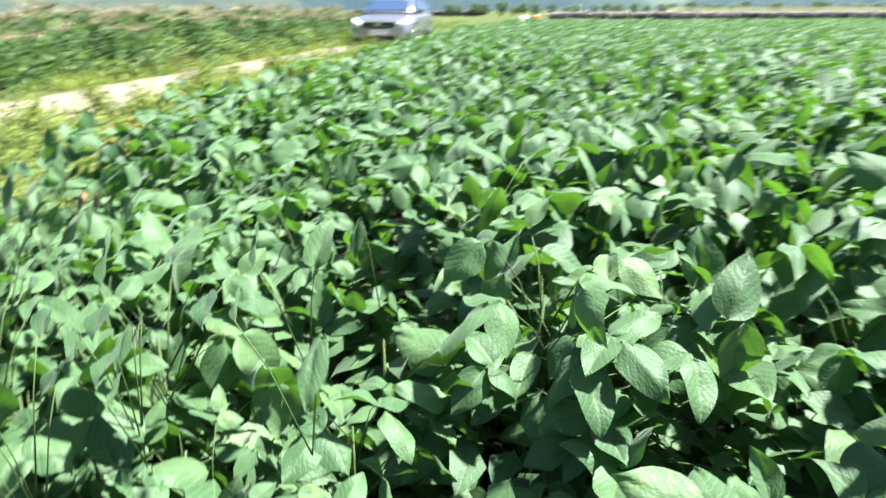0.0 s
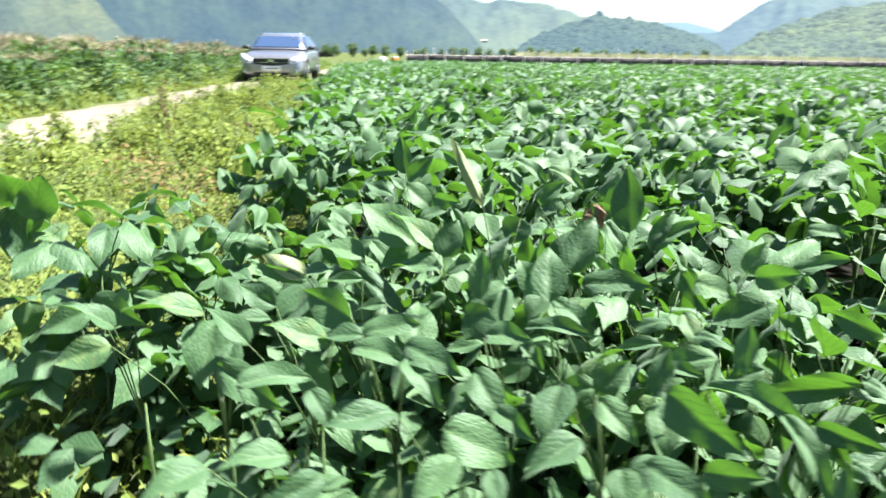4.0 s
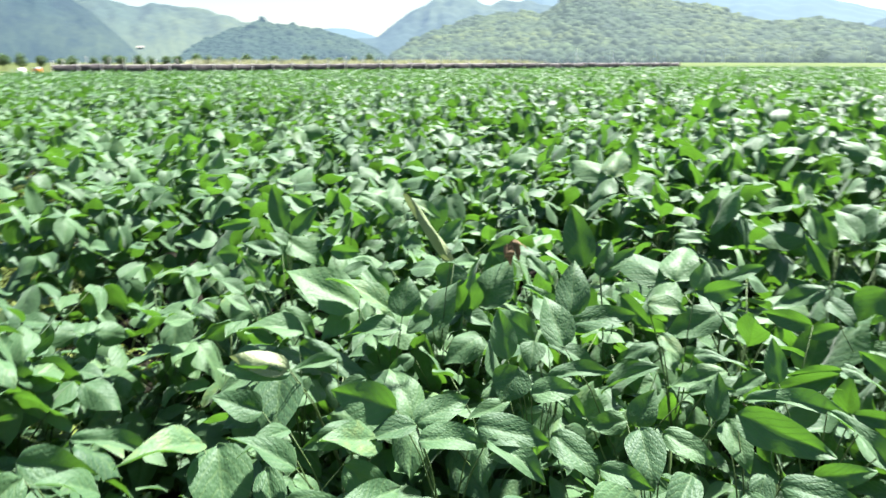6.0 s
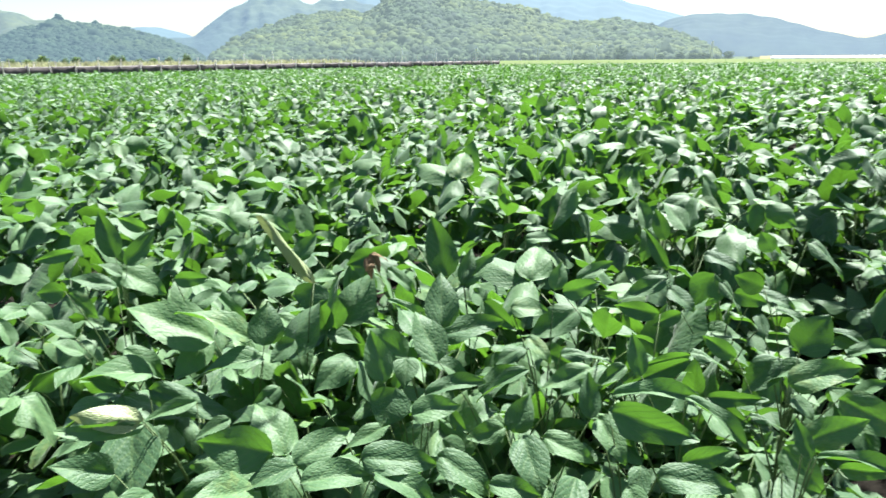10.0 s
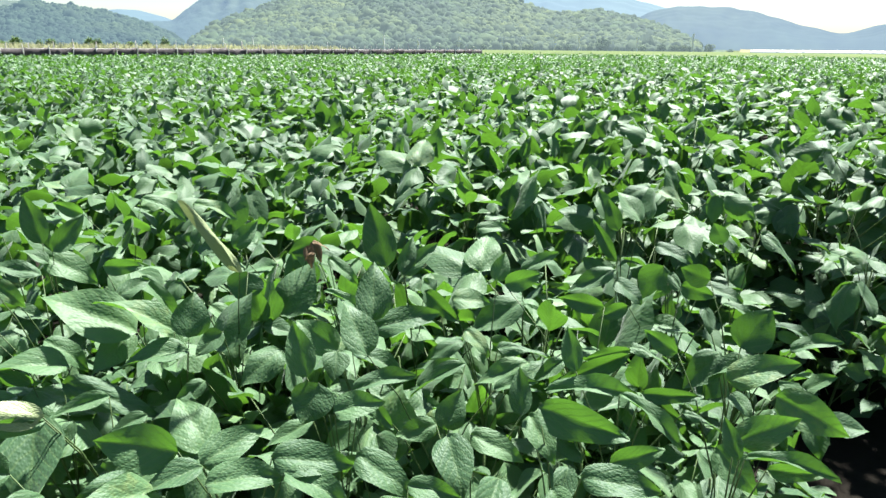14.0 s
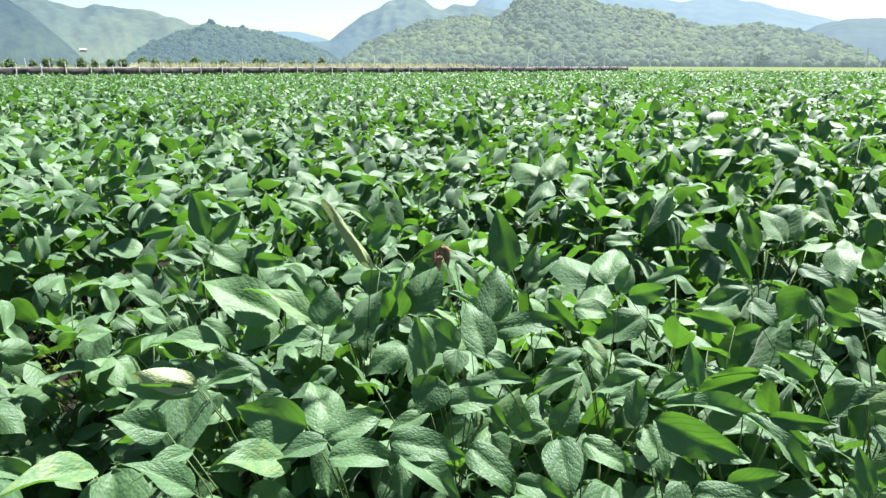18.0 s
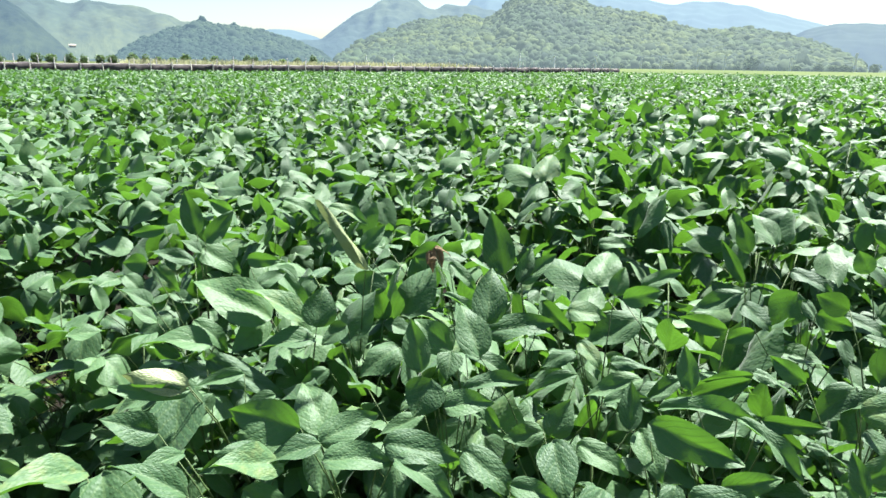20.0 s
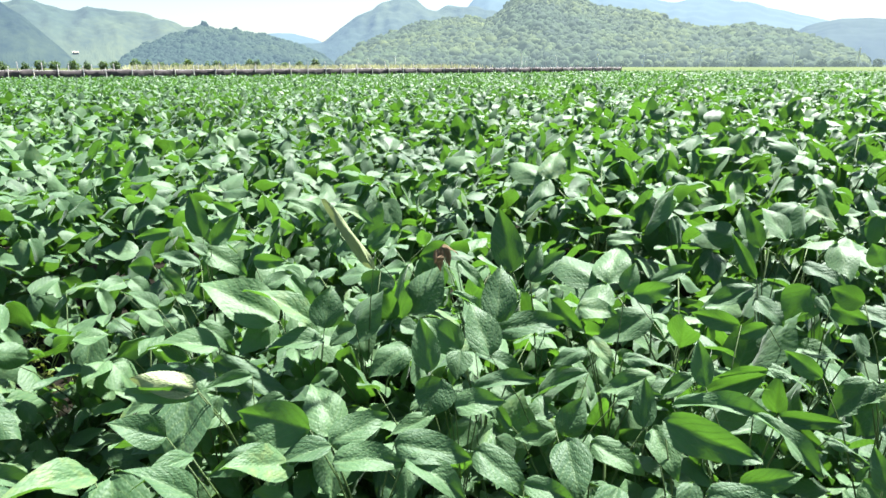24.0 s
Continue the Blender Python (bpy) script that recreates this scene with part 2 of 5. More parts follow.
# ---- mesh helpers ----
def part(name, bm, mat, parent=None, label=""):
    """One mesh object from a bmesh, under a thing or under a part."""
    me = bpy.data.meshes.new(name)
    bm.to_mesh(me)
    bm.free()
    me.materials.append(mat)
    ob = new(name, me)
    ob.parent = parent
    if label:
        ob["label"] = label
    return ob


def smooth(ob):
    ob.data.polygons.foreach_set("use_smooth", [True] * len(ob.data.polygons))
    return ob


def thing(name, place, label, category, group="", turn=0.0, kind=""):
    ob = new(name)
    ob.empty_display_size = 0.1
    ob.matrix_world = pose(*place, 0, 0, turn)
    return tagged(ob, label, category, group, kind)


def bulk(name, verts, faces, mat, uvs=None, shade=True):
    """One mesh object out of arrays of corners (n, 3) and quads or triangles (m, k)."""
    me = bpy.data.meshes.new(name)
    m, k = faces.shape
    me.vertices.add(len(verts))
    me.vertices.foreach_set("co", np.ascontiguousarray(verts, np.float32).ravel())
    me.loops.add(m * k)
    me.loops.foreach_set("vertex_index", np.ascontiguousarray(faces, np.int32).ravel())
    me.polygons.add(m)
    me.polygons.foreach_set("loop_start", np.arange(m, dtype=np.int32) * k)
    me.polygons.foreach_set("loop_total", np.full(m, k, np.int32))
    me.polygons.foreach_set("use_smooth", np.full(m, shade))
    if uvs is not None:
        layer = me.uv_layers.new(name="UVMap")
        layer.data.foreach_set("uv", np.ascontiguousarray(uvs[faces.ravel()], np.float32).ravel())
    me.update(calc_edges=True)
    me.materials.append(mat)
    return new(name, me)


def tube(bm, points, radii, sides=6):
    """A tapered tube along some points."""
    rings = []
    for i, (p, r) in enumerate(zip(points, radii)):
        p = Vector(p)
        d = (Vector(points[min(i + 1, len(points) - 1)]) - Vector(points[max(i - 1, 0)])).normalized()
        a = d.orthogonal().normalized()
        b = d.cross(a)
        rings.append([bm.verts.new(p + r * (math.cos(2 * math.pi * k / sides) * a + math.sin(2 * math.pi * k / sides) * b)) for k in range(sides)])
    for u, v in zip(rings, rings[1:]):
        for k in range(sides):
            bm.faces.new((u[k], u[(k + 1) % sides], v[(k + 1) % sides], v[k]))
    bm.faces.new(rings[0][::-1])
    bm.faces.new(rings[-1])


def box(bm, size, at=(0, 0, 0), bevel=0.0, turn=0.0):
    made = bmesh.ops.create_cube(bm, size=1.0, matrix=pose(*at, 0, 0, turn) @ Matrix.Diagonal((*size, 1)))
    if bevel:
        edges = {e for v in made["verts"] for e in v.link_edges}
        bmesh.ops.bevel(bm, geom=list(edges), offset=bevel, segments=2, affect="EDGES")


# ---- the leaf ----
def leaf_shape(nx, ny, fold=0.25, droop=0.25, ruffle=0.03, wide=0.34, phase=0.0, curl=0.0):
    """Corners, quads and uv of a pointed oval leaflet of length 1 along x."""
    u = np.linspace(0, 1, nx + 1)
    xs = 0.5 * u + 0.25 * (1 - np.cos(np.pi * u)) if nx > 4 else u**0.92
    w = xs**0.55 * (1 - xs) ** 0.98
    w = w / w.max() * wide
    w[0] = 0.012
    w[-1] = 0.004
    ys = np.linspace(-1, 1, ny + 1)
    ys = np.sign(ys) * np.abs(ys) ** 1.6 if ny > 2 else ys
    x, y = np.meshgrid(xs, ys, indexing="ij")
    wy = y * w[:, None]
    z = fold * np.abs(wy) - droop * x**2 - curl * np.abs(wy) ** 2 * 3 + ruffle * np.sin(7 * x + phase + 2 * y) * np.abs(y)
    if nx > 4:
        z = z + 0.022 * np.sin(10.5 * x + 2.3 * phase) * np.cos(2.6 * y + phase) + 0.05 * x * y * np.sin(phase + 0.5)
    v = np.stack([x, wy, z], -1).reshape(-1, 3)
    i, j = np.meshgrid(np.arange(nx), np.arange(ny), indexing="ij")
    a = (i * (ny + 1) + j).ravel()
    f = np.stack([a, a + ny + 1, a + ny + 2, a + 1], 1)
    uv = np.stack([x.ravel(), 0.5 + wy.ravel() / (2 * wide)], 1)
    return v, f, uv


SHAPES = [(0.46, 0.22, 0.05, 0.33, 0.0, 0.3), (0.58, 0.34, 0.06, 0.36, 1.0, 0.3), (0.34, 0.48, 0.08, 0.38, 2.0, 0.8), (-0.30, 0.34, 0.05, 0.34, 3.0, 0.0),
          (0.60, 0.16, 0.04, 0.28, 4.0, 0.2), (0.44, 0.60, 0.07, 0.39, 5.0, 0.5), (-0.42, 0.50, 0.07, 0.36, 0.7, 0.0), (0.44, -0.06, 0.05, 0.32, 2.6, 0.2)]


def turns(yaw, rise, lean):
    """Rotation arrays (n, 3, 3): about the leaf's own length, then up, then round."""
    ca, sa, cp, sp, cr, sr = np.cos(yaw), np.sin(yaw), np.cos(rise), np.sin(rise), np.cos(lean), np.sin(lean)
    o, z = np.ones_like(yaw), np.zeros_like(yaw)
    rz = np.stack([ca, -sa, z, sa, ca, z, z, z, o], -1).reshape(-1, 3, 3)
    ry = np.stack([cp, z, -sp, z, o, z, sp, z, cp], -1).reshape(-1, 3, 3)
    rx = np.stack([o, z, z, z, cr, -sr, z, sr, cr], -1).reshape(-1, 3, 3)
    return rz @ ry @ rx


def scatter(shape, places, rot, size):
    """Many copies of one leaf shape as arrays."""
    v, f, uv = shape
    n = len(places)
    vv = np.einsum("nij,vj->nvi", rot, v) * size[:, None, None] + places[:, None]
    ff = f[None] + (np.arange(n) * len(v))[:, None, None]
    return vv.reshape(-1, 3), ff.reshape(-1, f.shape[1]), np.tile(uv, (n, 1))


def joined(sets):
    vs, fs, us, k = [], [], [], 0
    for v, f, u in sets:
        vs.append(v), fs.append(f + k), us.append(u)
        k += len(v)
    return np.concatenate(vs), np.concatenate(fs), np.concatenate(us)


# ---- the lie of the land ----
FIELD_Z = 0.15
FALL = 0.36                                                             # how far the field drops towards its end
FAR_Z = FIELD_Z - FALL
EDGE, EDGE_N = np.array((-0.7, 1.6)), np.array((-0.825, -0.566))       # the field's long side and the way out of it
TRACK_P, TRACK_N = np.array((-6.4, 4.5)), np.array((-0.876, -0.482))   # the track's near edge and the way across it
TRACK_D = np.array((-0.482, 0.876))
WALK_P, WALK_N = np.array((0.15, 0.06)), np.array((-0.40, 0.916))      # the headland from which the field is seen
NET_A, NET_B = np.array((-34.2, 62.6)), np.array((35.5, 101.5))        # the front row of the shaded beds
NET_D = (NET_B - NET_A) / np.linalg.norm(NET_B - NET_A)
NET_N = np.array((-NET_D[1], NET_D[0]))
ROW_N = np.array((math.cos(radians(42)), -math.sin(radians(42))))      # across the soybean rows


def step(x):
    x = np.clip(x, 0, 1)
    return x * x * (3 - 2 * x)


def land(x, y):
    p = np.stack([x, y], -1)
    out = (p - EDGE) @ EDGE_N
    over = (p - TRACK_P) @ TRACK_N
    near = step((260 - np.hypot(x, y)) / 120)
    return FIELD_Z - FALL * step((np.hypot(x, y) - 14) / 56) + (0.30 * step(np.maximum(out, over + 1.0) / 1.6) + 0.02 * np.sin(1.7 * x) * np.sin(1.3 * y + 0.4 * x)) * near


def in_field(x, y):
    p = np.stack([x, y], -1)
    ragged = 0.16 * np.sin(2.1 * y + 1.0) + 0.1 * np.sin(5.3 * y)
    ragged = ragged + 0.5 * step((2.8 - y) / 1.2)
    ok = ((p - EDGE) @ EDGE_N < ragged) & ((p - TRACK_P) @ TRACK_N < -0.5) & ((p - WALK_P) @ WALK_N > 0.40)
    return ok & (((p - NET_A) @ NET_N < -1.5))


def far_end(x, y):
    return np.hypot(x, y) < 112


def canopy(x, y):
    """Height of the leaf tops: rows, and slow swells."""
    s = x * ROW_N[0] + y * ROW_N[1]
    row = np.cos(2 * np.pi * (s + 0.736 + 0.08 * np.sin(0.9 * y)) / 0.72 + math.pi)
    return 0.87 - 0.22 * step((np.hypot(x, y) - 2) / 26) + (0.085 + 0.08 * step((x - 0.25 * y - 0.2) / 0.8)) * row * np.maximum(step((x - 0.45) / 0.6), step((np.hypot(x, y) - 2.6) / 1.2)) + 0.05 * np.sin(0.8 * x + 0.5 * y) * np.sin(0.6 * y - 0.3 * x + 1)


def grid_axis(lo, hi, fine, reach):
    a = [0.0]
    while a[-1] < hi:
        a.append(a[-1] + fine * (1 + (a[-1] / reach) ** 1.3))
    b = [0.0]
    while b[-1] < -lo:
        b.append(b[-1] + fine * (1 + (b[-1] / reach) ** 1.3))
    return np.array([-v for v in b[:0:-1]] + a)


gx, gy = grid_axis(-3500, 3500, 0.35, 9), grid_axis(-3500, 3500, 0.35, 9)
GX, GY = np.meshgrid(gx - 6, gy + 8, indexing="ij")
gi, gj = np.meshgrid(np.arange(len(gx) - 1), np.arange(len(gy) - 1), indexing="ij")
ga = (gi * len(gy) + gj).ravel()
ground = bulk("ground", np.stack([GX, GY, land(GX, GY)], -1).reshape(-1, 3),
              np.stack([ga, ga + len(gy), ga + len(gy) + 1, ga + 1], 1), SOIL)
tagged(ground, "level farmland with soil and short green grass", "ground", kind="structure")

# the pale track on its low bank, with worn uneven edges
tl, tw = np.linspace(-14, 62, 260), np.linspace(0, 1, 9)
TLm, TWm = np.meshgrid(tl, tw, indexing="ij")
wob0, wob1 = 0.20 * np.sin(1.9 * tl) + 0.13 * np.sin(4.7 * tl + 1) + 0.06 * np.sin(11.3 * tl), 0.16 * np.sin(1.5 * tl + 2) + 0.12 * np.sin(5.1 * tl)
worn = step((3.6 - tl) / 3.4)
broad = 1.75 + 1.0 * worn
acr = wob0[:, None] - 0.1 - 0.75 * worn[:, None] + TWm * (broad + wob1 - wob0)[:, None]
tx, ty = (TRACK_P[k] + TRACK_D[k] * TLm + TRACK_N[k] * acr for k in (0, 1))
tz = land(tx, ty) + 0.035 - 0.07 * (np.abs(TWm - 0.5) * 2) ** 4 - 0.03 * np.exp(-(((TWm - 0.27) / 0.1) ** 2)) - 0.03 * np.exp(-(((TWm - 0.75) / 0.1) ** 2))
ti, tj = np.meshgrid(np.arange(259), np.arange(8), indexing="ij")
ta = (ti * 9 + tj).ravel()
track = bulk("farm_track", np.stack([tx, ty, tz], -1).reshape(-1, 3), np.stack([ta, ta + 1, ta + 10, ta + 9], 1), TRACK)
tagged(track, "pale dry farm track of packed earth and gravel", "road", kind="structure")


# ---- hills ----
def ridge(b, peaks):
    """Height angle of a ridge at bearings b, from peaks of (bearing, angle, left half width, right half width, power)."""
    total = np.zeros_like(b)
    for at, high, left, right, power in peaks:
        d = np.abs(b - at) / np.where(b < at, left, right)
        total += np.maximum(high * (1 - d**power), 0) ** 5
    return total**0.2


def hill_height(b, s, r, peaks, far, rough):
    x, y = r * np.sin(np.radians(b)), r * np.cos(np.radians(b))
    top = far * np.tan(np.radians(ridge(b, peaks)))
    k = 2 * np.pi / far
    spur = np.sin(9 * k * x + 3 * np.sin(5 * k * y)) * np.sin(7 * k * y + 2 * np.sin(6 * k * x)) + 0.6 * np.sin(23 * k * x + 1) * np.sin(19 * k * y + 2)
    rise = np.clip(s, 0, 1) ** 0.85 * np.where(s > 1, np.maximum(1 - (s - 1) * 1.2, 0), 1)
    fold = 1 - 2 * np.abs(np.sin(0.72 * b + 1.9 * s + 1.3 * np.sin(0.31 * b + 2.0 * s))) - 0.8 * np.abs(np.sin(1.9 * b - 2.6 * s + np.sin(0.9 * b)))
    gully = 0.5 * fold + np.sin(1.1 * b + 3.5 * s + 1.6 * np.sin(0.43 * b)) + 0.5 * np.sin(2.7 * b - 5.0 * s + 1.2 * np.sin(0.8 * b)) + 0.16 * np.sin(6.1 * b + 8 * s)
    z = (top + 1.4) * rise * (1 + rough * (0.8 * spur * (1 - 0.75 * s) * s + 1.5 * gully * s * np.clip(1 - s, 0, 1) + 0.10 * gully * s))
    return x, y, np.maximum(z, -0.5)


def hill(name, mat, toe, far, left, right, peaks, label, rough=0.10, nb=260, ns=60):
    b = np.linspace(left, right, nb)
    s = np.linspace(0, 1.5, ns)
    B, S = np.meshgrid(b, s, indexing="ij")
    x, y, z = hill_height(B, S, toe + (far - toe) * S, peaks, far, rough)
    i, j = np.meshgrid(np.arange(nb - 1), np.arange(ns - 1), indexing="ij")
    a = (i * ns + j).ravel()
    ob = bulk(name, np.stack([x, y, z - 0.3], -1).reshape(-1, 3), np.stack([a, a + 1, a + ns + 1, a + ns], 1)[:, ::-1], mat)
    return tagged(ob, label, "hill", kind="structure")


NEAR_PEAKS = [(12.3, 5.5, 5.0, 8.0, 2), (7.0, 3.5, 10.8, 6.0, 2), (18.0, 4.0, 8.0, 10.0, 2), (27.5, 2.65, 9.0, 9.0, 1.7)]
SMALL_PEAKS = [(-13.75, 2.57, 6.4, 8.0, 1.7), (-10.7, 2.14, 6.0, 6.8, 2)]
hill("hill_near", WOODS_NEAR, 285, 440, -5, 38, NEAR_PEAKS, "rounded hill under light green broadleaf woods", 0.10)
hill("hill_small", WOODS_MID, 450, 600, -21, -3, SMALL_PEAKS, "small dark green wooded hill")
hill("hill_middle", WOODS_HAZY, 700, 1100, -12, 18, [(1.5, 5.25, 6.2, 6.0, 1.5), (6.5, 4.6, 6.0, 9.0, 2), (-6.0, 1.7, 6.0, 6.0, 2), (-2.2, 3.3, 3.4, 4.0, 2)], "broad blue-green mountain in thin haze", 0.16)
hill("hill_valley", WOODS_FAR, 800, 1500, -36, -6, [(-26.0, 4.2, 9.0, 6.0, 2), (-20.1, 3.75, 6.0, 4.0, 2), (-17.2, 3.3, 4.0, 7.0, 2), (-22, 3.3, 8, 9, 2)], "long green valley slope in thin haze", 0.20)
hill("hill_shaded", WOODS_BLUE, 480, 900, -62, -20, [(-38.0, 8.4, 17.0, 15.6, 2.0), (-46.0, 8.0, 14.0, 12.0, 2), (-33.0, 5.4, 6.0, 8.8, 2.2)], "steep mountain coloured dark blue-green as if in cloud shade", 0.17)
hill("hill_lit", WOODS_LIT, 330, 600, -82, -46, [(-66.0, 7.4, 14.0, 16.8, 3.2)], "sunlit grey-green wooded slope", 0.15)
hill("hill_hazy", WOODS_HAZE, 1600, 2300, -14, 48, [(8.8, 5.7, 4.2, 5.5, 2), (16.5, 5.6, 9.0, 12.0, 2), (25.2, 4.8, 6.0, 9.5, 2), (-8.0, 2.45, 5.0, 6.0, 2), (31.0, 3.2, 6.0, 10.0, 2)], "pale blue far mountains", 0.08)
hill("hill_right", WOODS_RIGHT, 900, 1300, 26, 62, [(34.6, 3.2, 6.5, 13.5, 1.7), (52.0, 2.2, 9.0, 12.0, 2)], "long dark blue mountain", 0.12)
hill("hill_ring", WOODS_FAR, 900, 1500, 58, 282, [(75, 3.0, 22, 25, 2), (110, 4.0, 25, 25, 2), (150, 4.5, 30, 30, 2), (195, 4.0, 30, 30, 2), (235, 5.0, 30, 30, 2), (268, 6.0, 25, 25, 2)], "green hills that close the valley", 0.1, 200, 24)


def clump_shape(seed):
    """A ragged tree crown of low lumps, about 1 across."""
    bm = bmesh.new()
    bmesh.ops.create_icosphere(bm, subdivisions=2, radius=0.5)
    for v in bm.verts:
        k = noise.noise(v.co * 3.1 + Vector((seed * 7.3, 0, 0)))
        v.co *= 1 + 0.45 * k + 0.3 * noise.noise(v.co * 7 + Vector((0, seed * 3.1, 0)))
        v.co.z *= 1.05
    vs = np.array([v.co[:] for v in bm.verts])
    fs = np.array([[v.index for v in f.verts] for f in bm.faces])
    bm.free()
    return vs, fs, np.zeros((len(vs), 2))


def woods(name, count, toe, far, left, right, peaks, size, mat, label, rough=0.10, seed=3):
    rng = np.random.default_rng(seed)
    b, s = rng.uniform(left, right, count), rng.uniform(0.0, 1.03, count)
    x, y, z = hill_height(b, s, toe + (far - toe) * s, peaks, far, rough)
    keep = ridge(b, peaks) > 0.25
    b, x, y, z = b[keep], x[keep], y[keep], z[keep]
    sets, pick = [], rng.integers(0, 4, len(x))
    for k in range(4):
        m = pick == k
        d = size * np.exp(rng.normal(0.0, 0.27, m.sum()))
        sets.append(scatter(clump_shape(k), np.stack([x[m], y[m], z[m] - 0.05 * d], 1), turns(rng.uniform(0, 6.3, m.sum()), rng.uniform(-0.3, 0.3, m.sum()), np.zeros(m.sum())), d))
    v, f, u = joined(sets)
    return tagged(bulk(name, v, f, mat, None, True), label, "trees", kind="stuff")


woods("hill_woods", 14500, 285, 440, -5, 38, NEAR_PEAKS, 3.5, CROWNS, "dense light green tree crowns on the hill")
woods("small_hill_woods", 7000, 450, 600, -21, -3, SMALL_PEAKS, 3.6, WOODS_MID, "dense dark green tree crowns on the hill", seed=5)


# a few taller trees that stand up from the small hill's top
hb = np.array((-13.85, -13.7, -13.6, -13.45, -13.7, -11.5, -11.35, -11.2))
hs = np.full(8, 1.0)
hx, hy, hh = hill_height(hb, hs, np.full(8, 600.0), SMALL_PEAKS, 600, 0.10)
v, f, u = scatter(clump_shape(2), np.stack([hx, hy, hh + np.array((1.5, 3.4, 3.0, 1.2, 1.0, 0.8, 1.6, 0.6))], 1), turns(hb * 3.0, hb * 0.0, hb * 0.0), np.array((4.5, 5.0, 4.6, 4.0, 6.0, 3.6, 4.2, 3.4)))
tagged(bulk("hilltop_trees", v, f, WOODS_MID, None, True), "knot of taller trees on the small hill's top", "trees", kind="stuff")


# ---- soybean plants ----
def plant_leaves(seed, tall=0.80, leaves=20):
    """Where a soybean plant's leaflets and leaf stalks go: rows of (place, yaw, rise, lean, size, shape), and stalk lines."""
    rng = random.Random(seed)
    leaflets, stalks = [], []
    for k in range(leaves):
        f = (k + 0.5) / leaves
        node = tall * (0.12 + 0.66 * f**0.8)
        az = 2.4 * k + rng.uniform(-0.5, 0.5)
        reach = rng.uniform(0.13, 0.27) * (1.1 - 0.45 * f)
        top = min(node + rng.uniform(0.10, 0.24), tall * rng.uniform(0.93, 1.07)) - (0.05 if reach > 0.2 else 0)
        end = Vector((math.cos(az) * reach, math.sin(az) * reach, top))
        stalks.append(((0.01 * math.cos(az), 0.01 * math.sin(az), node), (end.x * 0.5, end.y * 0.5, (node + end.z) / 2 + 0.02), end[:]))
        size = rng.uniform(0.082, 0.124) * (0.82 if f > 0.85 else 1.0)
        tilt = rng.gauss(-0.20, 0.44)
        lean = rng.gauss(0, 0.50)
        for side, scale in ((0, 1.06), (1, 0.95), (-1, 0.95)):
            yaw = az + side * rng.uniform(1.15, 1.6) + rng.gauss(0, 0.12)
            off = Vector((math.cos(az), math.sin(az), 0)) * (0.025 if side == 0 else 0.0)
            rise = tilt * (1 if side == 0 else 0.75) + rng.gauss(0, 0.32) + lean * side * 0.7
            if rng.random() < 0.15:
                rise += rng.uniform(0.5, 1.3)
            leaflets.append((end + off, yaw, rise, lean * (1 if side == 0 else 0.4) + rng.gauss(0, 0.24), size * scale * rng.uniform(0.9, 1.1), rng.randrange(len(SHAPES))))
    return leaflets, stalks


def leaf_mesh(k, nx=10, ny=6):
    v, f, uv = leaf_shape(nx, ny, *SHAPES[k])
    ob = bulk("leaf", v, f, SOY, uv)
    me = ob.data
    bpy.data.objects.remove(ob)
    return me


LEAF_MESH = [leaf_mesh(k) for k in range(len(SHAPES))]
PALE_MESH = leaf_mesh(3)
PALE_MESH.materials[0] = PALE
DRY_MESH = leaf_mesh(5)
DRY_MESH.materials[0] = WITHERED


def soybean_plant(seed):
    """One whole plant: stem with its leaf stalks, and every leaflet."""
    plant = thing("soybean_plant", (0, 0, 0), "leafy green soybean plant with broad three-part leaves, growing in the field", "soybean plant", "soybean plants in the field")
    leaflets, stalks = plant_leaves(seed)
    bm = bmesh.new()
    tube(bm, [(0, 0, -0.04), (0.01, 0.0, 0.3), (0.0, 0.01, 0.66)], [0.006, 0.005, 0.003], 5)
    for line in stalks:
        tube(bm, line, [0.0024, 0.0018, 0.0014], 4)
    smooth(part("stem", bm, STEM, plant, "pale green stem with long leaf stalks"))
    g0 = np.random.default_rng(seed)
    count = 58
    az, out, high = g0.uniform(0, 6.28, count), 0.30 * np.sqrt(g0.random(count)), g0.uniform(0.10, 0.48, count)
    low = scatter(leaf_shape(3, 2, *SHAPES[0]), np.stack([out * np.cos(az), out * np.sin(az), high], 1), turns(az + g0.normal(0, 0.8, count), g0.normal(-0.15, 0.35, count), g0.normal(0, 0.35, count)), g0.uniform(0.085, 0.125, count))
    lower = bulk("lower_foliage", *low[:2], SOY, low[2])
    lower.parent = plant
    tagged(lower, "older shaded leaves low on the stem", kind="stuff")
    for place, yaw, rise, lean, size, k in leaflets:
        ob = new("leaf", LEAF_MESH[k])
        ob.parent = plant
        ob.matrix_basis = Matrix.Translation(place) @ Matrix(turns(np.array([yaw]), np.array([rise]), np.array([lean]))[0].tolist()).to_4x4() @ Matrix.Scale(1.10 * size, 4)
    return plant


def headland(x, y):
    """Plants stand lower towards the trodden edge of the field, and there is a furrow before its last row."""
    out = (x - EDGE[0]) * EDGE_N[0] + (y - EDGE[1]) * EDGE_N[1]
    furrow = (1 - 0.30 * math.exp(-((out / 0.14) ** 2))) * (1.04 if out > 0.14 else 1.0)
    off = math.hypot(x - 0.12, y - 0.13)
    furrow *= 1.0 - 0.10 * float(step((2.55 - off) / 0.35) * step((x + 0.95) / 0.3)) - 0.07 * float(step((1.45 - off) / 0.25))
    return furrow * (0.79 + 0.20 * float(step(((x - WALK_P[0]) * WALK_N[0] + (y - WALK_P[1]) * WALK_N[1] - 0.42) / 0.5)))


rng = np.random.default_rng(11)
